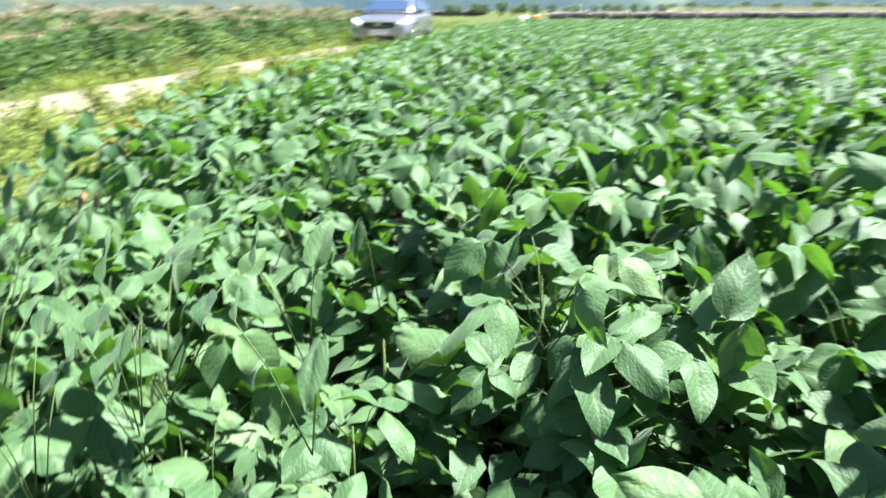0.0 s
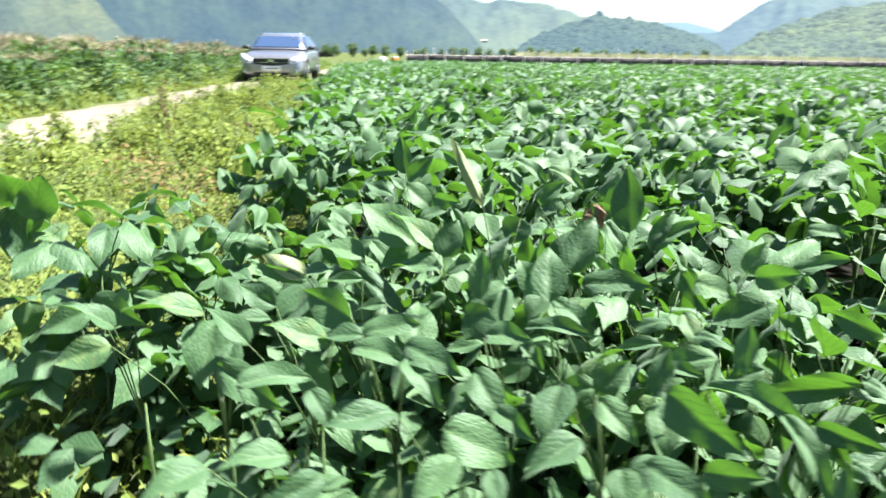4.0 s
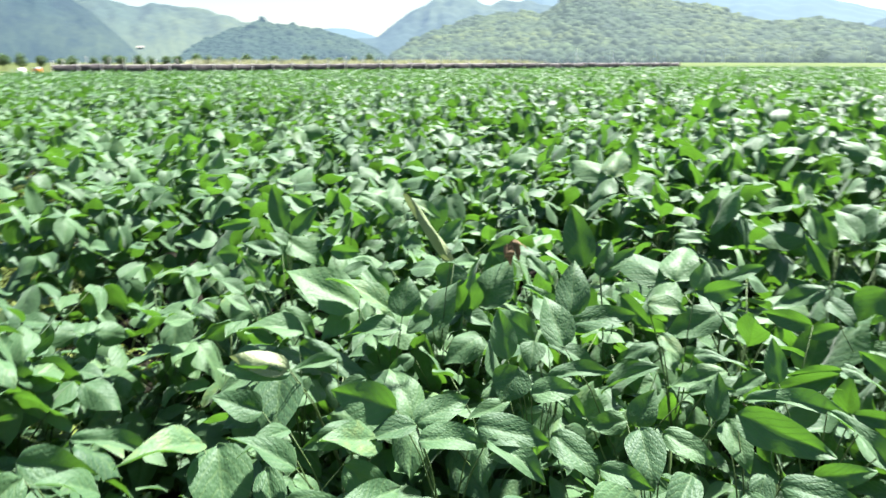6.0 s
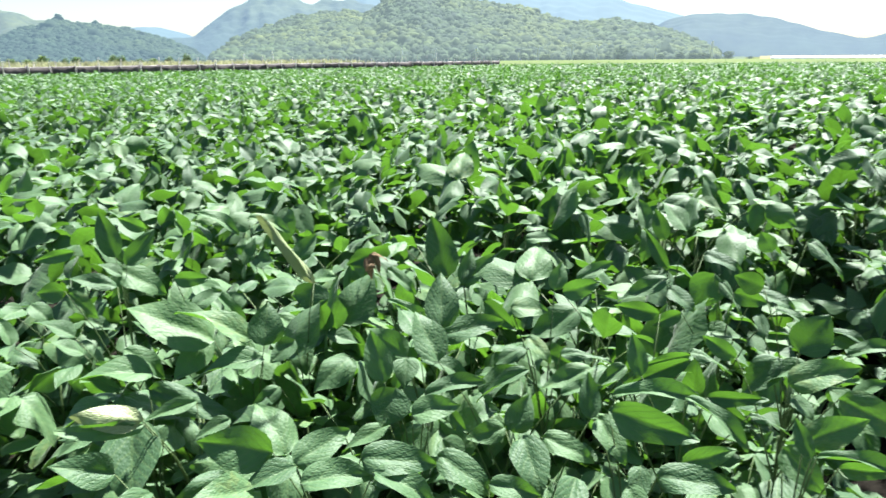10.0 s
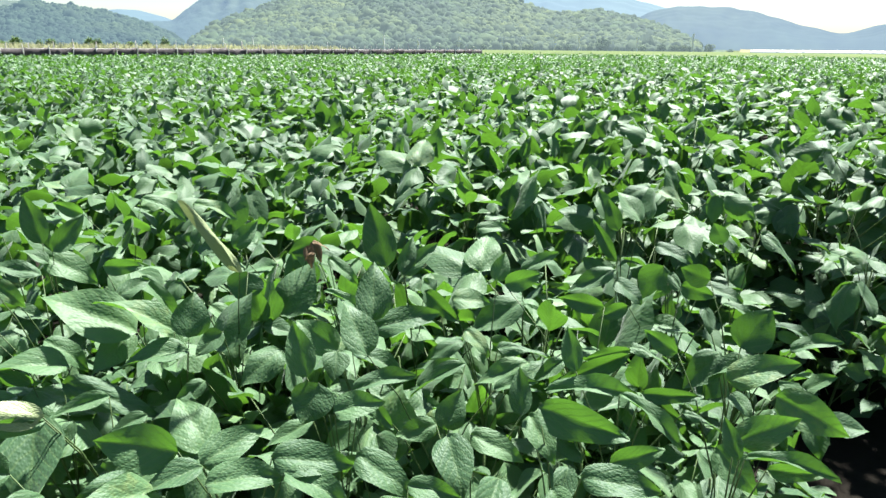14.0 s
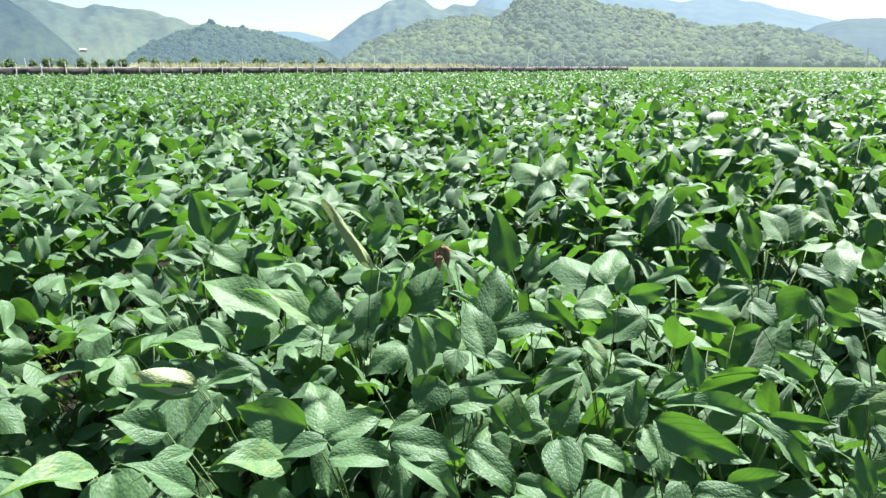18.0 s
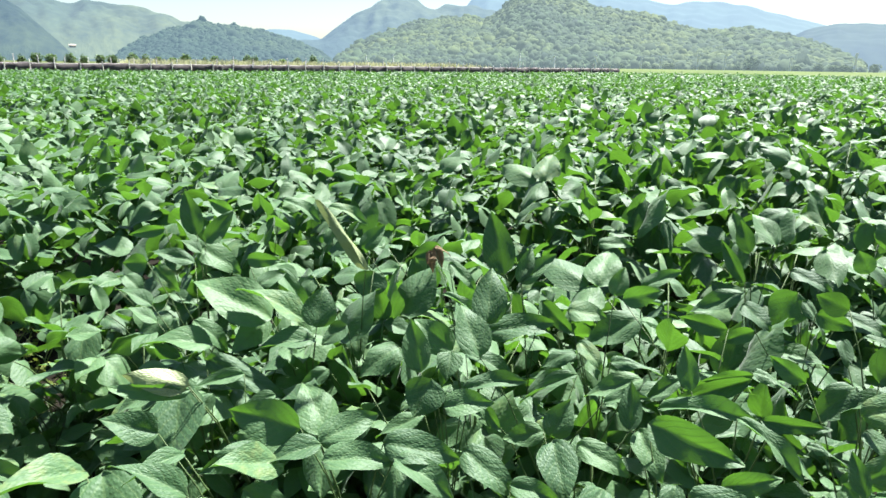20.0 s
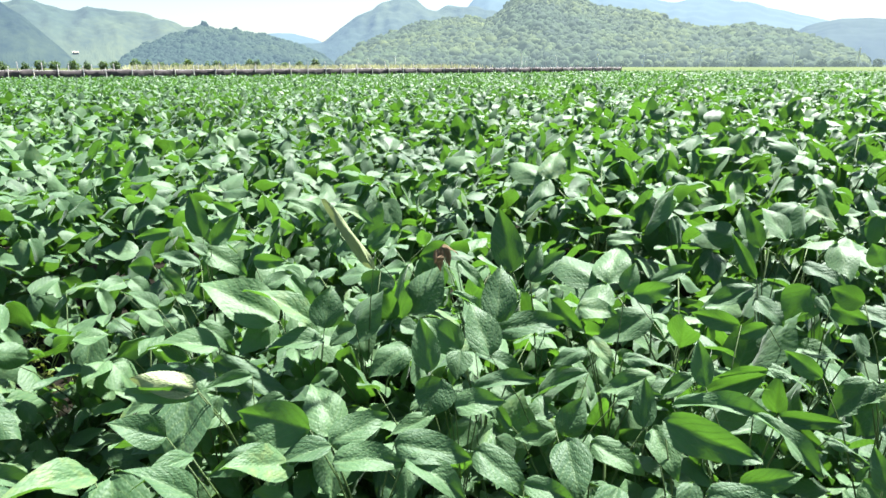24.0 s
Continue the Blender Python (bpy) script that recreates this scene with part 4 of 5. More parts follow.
tall_soybean(-0.01, 2.40, [(-0.028, 2.366, 1.100, -0.18, -0.09, 0.34, 0.137, 0.56, 1)])


def leaf_arrays(rows):
    place = np.array([r[0][:] for r in rows])
    yaw, rise, lean, size = (np.array([r[k] for r in rows]) for k in (1, 2, 3, 4))
    return place, yaw, rise, lean, size, np.array([r[5] for r in rows])


def crop_block(name, places, shapes, label, keep=None):
    """Whole plants out of leaves alone, joined."""
    models = [leaf_arrays(plant_leaves(300 + k)[0]) for k in range(12)]
    pick = rng.integers(0, 12, len(places))
    sets = []
    for k, (place, yaw, rise, lean, size, kind) in enumerate(models):
        if keep:
            order = np.argsort(-place[:, 2])[:keep]
            place, yaw, rise, lean, size, kind = place[order], yaw[order], rise[order], lean[order], size[order], kind[order]
        p = places[pick == k]
        if not len(p):
            continue
        turn = rng.uniform(0, 6.28, len(p))
        grow = canopy(p[:, 0], p[:, 1]) / 0.80 * rng.uniform(0.93, 1.08, len(p))
        c, s = np.cos(turn), np.sin(turn)
        X = (place[None, :, 0] * c[:, None] - place[None, :, 1] * s[:, None]) * grow[:, None] + p[:, :1]
        Y = (place[None, :, 0] * s[:, None] + place[None, :, 1] * c[:, None]) * grow[:, None] + p[:, 1:]
        Z = place[None, :, 2] * grow[:, None] + land(p[:, 0], p[:, 1])[:, None]
        P = np.stack([X, Y, Z], -1).reshape(-1, 3)
        YA = (yaw[None] + turn[:, None]).ravel()
        RI, LE = np.tile(rise, len(p)), np.tile(lean, len(p))
        SI = (1.06 * size[None] * grow[:, None]).ravel()
        KI = np.tile(kind % len(shapes), len(p))
        RI, LE = RI + rng.normal(0.0, 0.25, len(RI)), LE + rng.normal(0, 0.28, len(LE))
        for q in range(len(shapes)):
            m = KI == q
            if m.any():
                sets.append(scatter(shapes[q], P[m], turns(YA[m], RI[m], LE[m]), SI[m]))
    v, f, u = joined(sets)
    return tagged(bulk(name, v, f, SOY, u), label, "soybean crop", kind="stuff")


MID_SHAPES = [leaf_shape(6, 4, *s) for s in SHAPES]
crop_block("soybean_crop", PLACES[(DIST >= 2.25) & (DIST < 5.0)], MID_SHAPES, "dense green soybean crop with broad leaves", 46)
crop_block("soybean_crop", PLACES[(DIST >= 5.0) & (DIST < 13.0)], [leaf_shape(3, 2, *s) for s in SHAPES], "dense green soybean crop with broad leaves", 32)


def crop_sheet(name, lo, hi, per_m2, size, shapes, seed, low=0.62):
    """Leaves spread through the top of the canopy, with no plants to tell apart."""
    g = np.random.default_rng(seed)
    area = radians(126) / 2 * (hi * hi - lo * lo)
    n = int(area * per_m2)
    r = np.sqrt(g.uniform(lo * lo, hi * hi, n))
    b = np.radians(g.uniform(-68, 58, n))
    x, y = 1.0 + r * np.sin(b), 0.4 + r * np.cos(b)
    k = in_field(x, y) & far_end(x, y) & (path_distance(np.stack([x, y], 1)) > 12.6)
    x, y = x[k], y[k]
    n = len(x)
    z = land(x, y) + canopy(x, y) * g.uniform(low, 1.08, n) + 0.05 * g.normal(size=n) * 0.6
    kind = g.integers(0, len(shapes), n)
    rise, lean, yaw = g.normal(-0.02, 0.6, n), g.normal(0, 0.6, n), g.uniform(0, 6.28, n)
    s = size * g.uniform(0.75, 1.2, n)
    P = np.stack([x, y, z], 1)
    v, f, u = joined([scatter(shapes[q], P[kind == q], turns(yaw[kind == q], rise[kind == q], lean[kind == q]), s[kind == q]) for q in range(len(shapes))])
    return tagged(bulk(name, v, f, SOY, u), "dense green soybean crop reaching far back", "soybean crop", kind="stuff")


FAR_SHAPES = [leaf_shape(2, 2, *s) for s in SHAPES[:5]]
crop_sheet("soybean_crop", 12.5, 24, 150, 0.125, FAR_SHAPES, 21)
crop_sheet("soybean_crop", 24, 48, 62, 0.15, [leaf_shape(2, 1, *s) for s in SHAPES[:4]], 22, 0.7)
crop_sheet("soybean_crop", 48, 114, 16, 0.27, [leaf_shape(2, 1, *s) for s in SHAPES[:4]], 23, 0.8)

# soil sheet under the crop, its near-black colour standing in for canopy shade
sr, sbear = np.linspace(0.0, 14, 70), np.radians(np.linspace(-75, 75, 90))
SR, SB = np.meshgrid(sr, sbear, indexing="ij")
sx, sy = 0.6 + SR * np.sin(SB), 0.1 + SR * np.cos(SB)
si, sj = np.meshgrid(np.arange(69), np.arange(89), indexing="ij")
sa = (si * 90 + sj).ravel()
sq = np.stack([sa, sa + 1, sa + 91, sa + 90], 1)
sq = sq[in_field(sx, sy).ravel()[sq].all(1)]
tagged(bulk("field_soil", np.stack([sx, sy, land(sx, sy) + 0.012 + 0.01 * np.sin(9 * sx) * np.sin(8 * sy)], -1).reshape(-1, 3), sq[:, ::-1], EARTH), "soil between the soybean rows, coloured near black for canopy shade", "soil", kind="structure")

# the shaded inside of the canopy, far back
ur, ub = np.linspace(12.5, 113, 150), np.radians(np.linspace(-68, 58, 150))
UR, UB = np.meshgrid(ur, ub, indexing="ij")
ux, uy = 1.0 + UR * np.sin(UB), 0.4 + UR * np.cos(UB)
ui, uj = np.meshgrid(np.arange(149), np.arange(149), indexing="ij")
ua = (ui * 150 + uj).ravel()
uq = np.stack([ua, ua + 1, ua + 151, ua + 150], 1)
inside = (in_field(ux, uy) & far_end(ux, uy)).ravel()
uq = uq[inside[uq].all(1)]
under = bulk("soybean_crop", np.stack([ux, uy, land(ux, uy) + 0.58 * canopy(ux, uy) / 0.8], -1).reshape(-1, 3), uq[:, ::-1], SOY)
tagged(under, "shaded lower leaves of the soybean crop", "soybean crop", kind="stuff")


GRASS = leaf_material("grass_blade", (0.072, 0.138, 0.024), (0.216, 0.264, 0.066), (0.252, 0.33, 0.06), 0.55, 0.3, 0.35, False, 0.7)


# ---- verge, and the crop beyond the track ----
def blade_shape(n=3, width=0.05, bend=0.5):
    x = np.linspace(0, 1, n + 1)
    w = width * (1 - x) ** 0.6 + 0.004
    v = np.concatenate([np.stack([x, s * w, -bend * x**2], 1) for s in (-1, 1)])
    i = np.arange(n)
    return v, np.stack([i, i + 1, i + n + 2, i + n + 1], 1), np.stack([v[:, 0], v[:, 1]], 1)


def verge_points(g, n, lo, hi, first, last):
    t = g.uniform(first, last, n)
    a = g.uniform(lo, hi, n)
    p = TRACK_P + TRACK_D * t[:, None] - TRACK_N * a[:, None]
    out = (p - EDGE) @ EDGE_N
    bare = (a < 0.72 * step((3.6 - t) / 3.4) + 0.25 * np.sin(3.1 * t) * np.sin(1.3 * t + 1)) & (g.random(n) < 0.92)
    return p[(out > -0.12 - 0.3 * g.random(n)) & ~bare]


g = np.random.default_rng(31)


def weed_height(p):
    """Tall in clumps, low where wheels pass."""
    clump = 0.5 + 0.5 * np.sin(1.7 * p[:, 0] + 0.9 * p[:, 1]) * np.sin(1.3 * p[:, 1] - 0.8 * p[:, 0] + 1)
    by_track = step((-0.1 - (p - TRACK_P) @ TRACK_N) / 1.0)
    fine = 0.5 + 0.5 * np.sin(5.1 * p[:, 0] - 3.3 * p[:, 1]) * np.sin(4.7 * p[:, 1] + 2.2 * p[:, 0])
    return (0.06 + 0.26 * clump + 0.20 * fine * clump) * (0.22 + 0.78 * by_track)


p = np.concatenate([verge_points(g, 130000, -0.35, 7.5, -6, 13), verge_points(g, 30000, -0.35, 7.5, 13, 40)])
high = weed_height(p) * g.uniform(0.25, 1.0, len(p))
sets = []
pick = g.integers(0, 3, len(p))
for k, sh in enumerate([leaf_shape(2, 2, *SHAPES[q]) for q in (0, 3, 4)]):
    q, h = p[pick == k], high[pick == k]
    z = land(q[:, 0], q[:, 1]) + h
    sets.append(scatter(sh, np.column_stack([q, z]), turns(g.uniform(0, 6.28, len(q)), g.normal(0.35, 0.55, len(q)), g.normal(0, 0.6, len(q))), g.uniform(0.018, 0.055, len(q))))
v, f, u = joined(sets)
tagged(bulk("verge_weeds", v, f, WEED, u), "low yellow-green weeds on the bank beside the track", "weeds", kind="stuff")
p = verge_points(g, 62000, -0.35, 7.5, -6, 30)
v, f, u = scatter(blade_shape(3, 0.016, 0.4), np.column_stack([p, land(p[:, 0], p[:, 1])]), turns(g.uniform(0, 6.28, len(p)), g.normal(1.15, 0.25, len(p)), g.normal(0, 0.6, len(p))), 0.06 + weed_height(p) * g.uniform(0.3, 1.15, len(p)))
tagged(bulk("verge_grass", v, f, GRASS, u), "yellow-green grass on the bank beside the track", "grass", kind="stuff")
DYING = leaf_material("dying_weed", (0.12, 0.084, 0.03), (0.216, 0.168, 0.06), (0.216, 0.162, 0.048), 0.7, 0.2, 0.3, False, 2.0)
# a yellow-brown patch of dying weeds
p = np.array((-3.5, 3.75)) + g.normal(size=(420, 2)) * (0.28, 0.20)
v, f, u = scatter(leaf_shape(2, 2, *SHAPES[3]), np.column_stack([p, land(p[:, 0], p[:, 1]) + g.uniform(0.02, 0.30, len(p))]), turns(g.uniform(0, 6.28, len(p)), g.normal(0.1, 0.6, len(p)), g.normal(0, 0.6, len(p))), g.uniform(0.02, 0.06, len(p)))
tagged(bulk("withered_weeds", v, f, DYING, u), "yellow-brown withered weeds on the bank", "weeds", kind="stuff")
# grass on the track's far shoulder
n = 9000
t, a = g.uniform(2, 45, n), 1.6 + g.uniform(0, 0.9, n)
p = TRACK_P + TRACK_D * t[:, None] + TRACK_N * a[:, None]
v, f, u = scatter(blade_shape(), np.column_stack([p, land(p[:, 0], p[:, 1])]), turns(g.uniform(0, 6.28, n), g.normal(1.1, 0.3, n), g.normal(0, 0.6, n)), g.uniform(0.08, 0.32, n))
tagged(bulk("shoulder_grass", v, f, WEED, u), "tall light green grass along the far side of the track", "grass", kind="stuff")

SHOULDER = leaf_material("shoulder_leaf", (0.042, 0.096, 0.021), (0.15, 0.204, 0.048), (0.192, 0.288, 0.042), 0.55, 0.3, 0.35, False, 0.8)
n = 11000
t = g.uniform(-10, 45, n)
p = TRACK_P + TRACK_D * t[:, None] + TRACK_N * (1.75 + np.abs(g.normal(0, 0.32, n)))[:, None]
keep = g.random(n) < 0.12 + 0.88 * step((t - 2.2) / 2.0)
t, p = t[keep], p[keep]
n = len(t)
h = g.uniform(0.05, 0.75, n) * (0.35 + 0.65 * (0.5 + 0.5 * np.sin(1.9 * t) * np.sin(0.83 * t + 1)))
v, f, u = scatter(leaf_shape(3, 2, *SHAPES[4]), np.column_stack([p, land(p[:, 0], p[:, 1]) + h]), turns(g.uniform(0, 6.28, n), g.normal(0.35, 0.5, n), g.normal(0, 0.5, n)), g.uniform(0.06, 0.15, n))
tagged(bulk("shoulder_weeds", v, f, SHOULDER, u), "bushy light green weeds in front of the tall crop", "weeds", kind="stuff")


def tall_crop_plant(seed):
    """A bushy tall crop plant with a dry tassel on top."""
    r = random.Random(seed)
    plant = thing("tall_crop_plant", (0, 0, 0), "tall bushy dark green crop plant with a tan tassel", "crop plant", "crop plants beyond the track")
    bm = bmesh.new()
    tube(bm, [(0, 0, -0.05), (0.03, 0.0, 0.6), (0.0, 0.03, 1.2)], [0.014, 0.011, 0.006], 5)
    part("stem", bm, STEM, plant)
    sets = []
    sh = [leaf_shape(2, 2, 0.3, d, 0.03, 0.36, 1.0, 0.0) for d in (0.3, 0.6, 0.9)]
    for k in range(230):
        h = r.uniform(0.04, 1.27)
        az = r.uniform(0, 6.28)
        out = r.uniform(0.03, 0.56) * (1.0 - 0.45 * (h / 1.25) ** 2)
        sets.append(scatter(r.choice(sh), np.array([(math.cos(az) * out, math.sin(az) * out, h)]), turns(np.array([az + r.gauss(0, 0.5)]), np.array([r.gauss(0.1, 0.45)]), np.array([r.gauss(0, 0.4)])), np.array([r.uniform(0.07, 0.17)])))
    v, f, u = joined(sets)
    ob = bulk("foliage", v, f, CROP, u)
    ob.parent = plant
    bm = bmesh.new()
    for k in range(96):
        az, sp = r.uniform(0, 6.28), r.uniform(0.02, 0.40)
        tube(bm, [(0, 0.03, 1.12), (math.cos(az) * sp * 0.6, 0.03 + math.sin(az) * sp * 0.6, 1.24), (math.cos(az) * sp, 0.03 + math.sin(az) * sp, 1.12 + r.uniform(0.02, 0.28))], [0.003, 0.0055, 0.002], 3)
    part("tassel", bm, TASSEL, plant, "dry tan tassel")
    return plant


talls = [tall_crop_plant(k) for k in range(5)]
count = 0
for i in range(46):
    for j in range(6):
        along, across = -9 + i * 0.72 + g.uniform(-0.3, 0.3), 2.25 + j * 0.66 + g.uniform(-0.3, 0.3)
        if j > 3 and g.random() < 0.3:
            continue
        x, y = TRACK_P + TRACK_D * along + TRACK_N * across
        k = g.uniform(0.76, 1.0) * (0.86 if j == 0 else 1.0) * (1.0 + 0.05 * math.sin(i * 0.7))
        m = pose(x, y, float(land(x, y)) - 0.02, g.normal(0, 4), g.normal(0, 4), g.uniform(0, 360))
        if count < 5:
            talls[count].matrix_basis = m @ Matrix.Scale(k, 4)
        else:
            c = copy_thing(talls[count % 5], m)
            c.scale = (k, k, k)
        count += 1


def weed_bush(seed, leaf, label):
    """A bushy weed of many thin stems and small leaves."""
    r = np.random.default_rng(seed)
    ob = thing("weed_bush", (0, 0, 0), label, "weed", "bushy weeds on the bank")
    bm = bmesh.new()
    tips = []
    for k in range(9):
        az, out, high = r.uniform(0, 6.28), r.uniform(0.03, 0.24), r.uniform(0.22, 0.5)
        line = [(0, 0, -0.02), (0.4 * out * math.cos(az), 0.4 * out * math.sin(az), 0.55 * high), (out * math.cos(az), out * math.sin(az), high)]
        tube(bm, line, [0.005, 0.004, 0.002], 4)
        tips.append(line)
    part("stem", bm, STEM, ob)
    rows = []
    for line in tips:
        for k in range(26):
            f = r.uniform(0.15, 1.05)
            a, b = (0, 1) if f < 0.5 else (1, 2)
            u = 2 * f if f < 0.5 else 2 * f - 1
            rows.append([line[a][q] + (line[b][q] - line[a][q]) * u + r.normal(0, 0.018) for q in range(3)])
    p = np.array(rows)
    n = len(p)
    v, f, u = scatter(leaf_shape(2, 2, *SHAPES[4]), p, turns(r.uniform(0, 6.28, n), r.normal(0.3, 0.5, n), r.normal(0, 0.5, n)), r.uniform(0.03, 0.085, n))
    fo = bulk("foliage", v, f, leaf, u)
    fo.parent = ob
    return ob


bushes = [weed_bush(70 + k, m, t) for k, (m, t) in enumerate(((WEED, "bushy yellow-green weed on the bank"), (WEED, "bushy yellow-green weed on the bank"), (WEED, "bushy yellow-green weed on the bank"), (SHOULDER, "bushy light green weed on the bank")))]
p = verge_points(g, 400, 0.25, 6.0, -3, 13)
p = p[((p - EDGE) @ EDGE_N > 0.35) & (np.linalg.norm(p - np.array((-3.5, 3.75)), axis=1) > 0.6)][:110]
for k, (x, y) in enumerate(p):
    m, s = pose(x, y, float(land(x, y)) - 0.01, g.normal(0, 5), g.normal(0, 5), g.uniform(0, 360)), g.uniform(0.55, 1.15)
    c = bushes[k] if k < 4 else copy_thing(bushes[k % 4], m)
    c.matrix_basis = m @ Matrix.Scale(s, 4)


def dry_stalk(place, high, seed, label):
    r = random.Random(seed)
    ob = thing("dry_dock_stalk", place, label, "weed", "dry stalks on the bank")
    bm = bmesh.new()
    for k in range(4):
        az = r.uniform(0, 6.28)
        tube(bm, [(0, 0, -0.03), (0.05 * math.cos(az), 0.05 * math.sin(az), high * 0.5), (0.10 * math.cos(az), 0.10 * math.sin(az), high * r.uniform(0.8, 1.0))], [0.006, 0.005, 0.002], 4)
    part("stalk", bm, RUSTY, ob)
    bm = bmesh.new()
    for k in range(80):
        h, az = r.uniform(0.4, 1.0) * high, r.uniform(0, 6.28)
        q = 0.03 + 0.09 * r.random()
        bmesh.ops.create_icosphere(bm, subdivisions=1, radius=r.uniform(0.006, 0.013), matrix=Matrix.Translation((q * math.cos(az), q * math.sin(az), h)))
    tagged(part("seed_head", bm, RUSTY, ob, "rust-brown seed clusters"), kind="stuff")
    return ob


for x, y, h, s in ((-4.95, 5.2, 0.70, 1), (-4.6, 5.9, 0.42, 3)):
    dry_stalk((x, y, float(land(x, y))), h, s, "rust-brown dried dock stalk standing in the weeds")


# ---- the parked car ----
PAINT, pn, pl, pb = material("car_paint", 0.28, 0.5, 0.75)
pb.inputs["Base Color"].default_value = (0.27, 0.26, 0.28, 1)
pb.inputs["Coat Weight"].default_value, pb.inputs["Coat Roughness"].default_value = 1.0, 0.06
dust = noise_tex(pn, pl, 7.0, 5.0, world_place(pn))
pr = ramp(pn, [(0.35, (0.28, 0.28, 0.30)), (0.8, (0.40, 0.39, 0.40))])
pl.new(dust.outputs[0], pr.inputs[0])
pl.new(pr.outputs[0], pb.inputs["Base Color"])
# reflected sky is painted into the glass as a blue base colour
GLASS, _, _, gb = material("sky_tinted_glass", 0.04, 0.6)
gb.inputs["Base Color"].default_value = (0.03, 0.055, 0.11, 1)
RUBBER = plain_material("tyre_rubber", (0.015, 0.015, 0.015), (0.04, 0.04, 0.038), 20.0, 0.85)
DARK = plain_material("black_plastic", (0.015, 0.015, 0.016), (0.03, 0.03, 0.03), 30.0, 0.55)
CHROME, _, _, cb = material("chrome", 0.15, 0.5, 1.0)
cb.inputs["Base Color"].default_value = (0.7, 0.7, 0.72, 1)
LAMP, _, _, lb = material("headlamp", 0.12, 0.7)
lb.inputs["Base Color"].default_value = (0.75, 0.77, 0.80, 1)
PLATE = plain_material("white_plate", (0.74, 0.74, 0.72), (0.82, 0.82, 0.80), 20.0, 0.5, relief=0)
INK = plain_material("plate_ink", (0.02, 0.02, 0.03), (0.03, 0.03, 0.04), 20.0, 0.5, relief=0)


def loft(sections):
    """A closed skin over cross sections, each a list of points of one length."""
    bm = bmesh.new()
    rings = [[bm.verts.new(q) for q in s] for s in sections]
    n = len(rings[0])
    for a, b in zip(rings, rings[1:]):
        for k in range(n):
            bm.faces.new((a[k], a[(k + 1) % n], b[(k + 1) % n], b[k]))
    bm.faces.new(rings[0][::-1])
    bm.faces.new(rings[-1])
    bmesh.ops.recalc_face_normals(bm, faces=bm.faces)
    return bm


def half_ring(x, wide, low, shoulder, top, roof_wide, round_off=0.08):
    """A car cross section at x: sill, shoulder and top."""
    right = [(0.78 * wide, low), (0.96 * wide, low + 0.08), (wide, (low + shoulder) * 0.5), (0.985 * wide, shoulder), (roof_wide + 0.02, top - round_off), (roof_wide - round_off, top)]
    pts = [(x, y, z) for y, z in right]
    return pts + [(x, -y, z) for _, y, z in reversed(pts)]


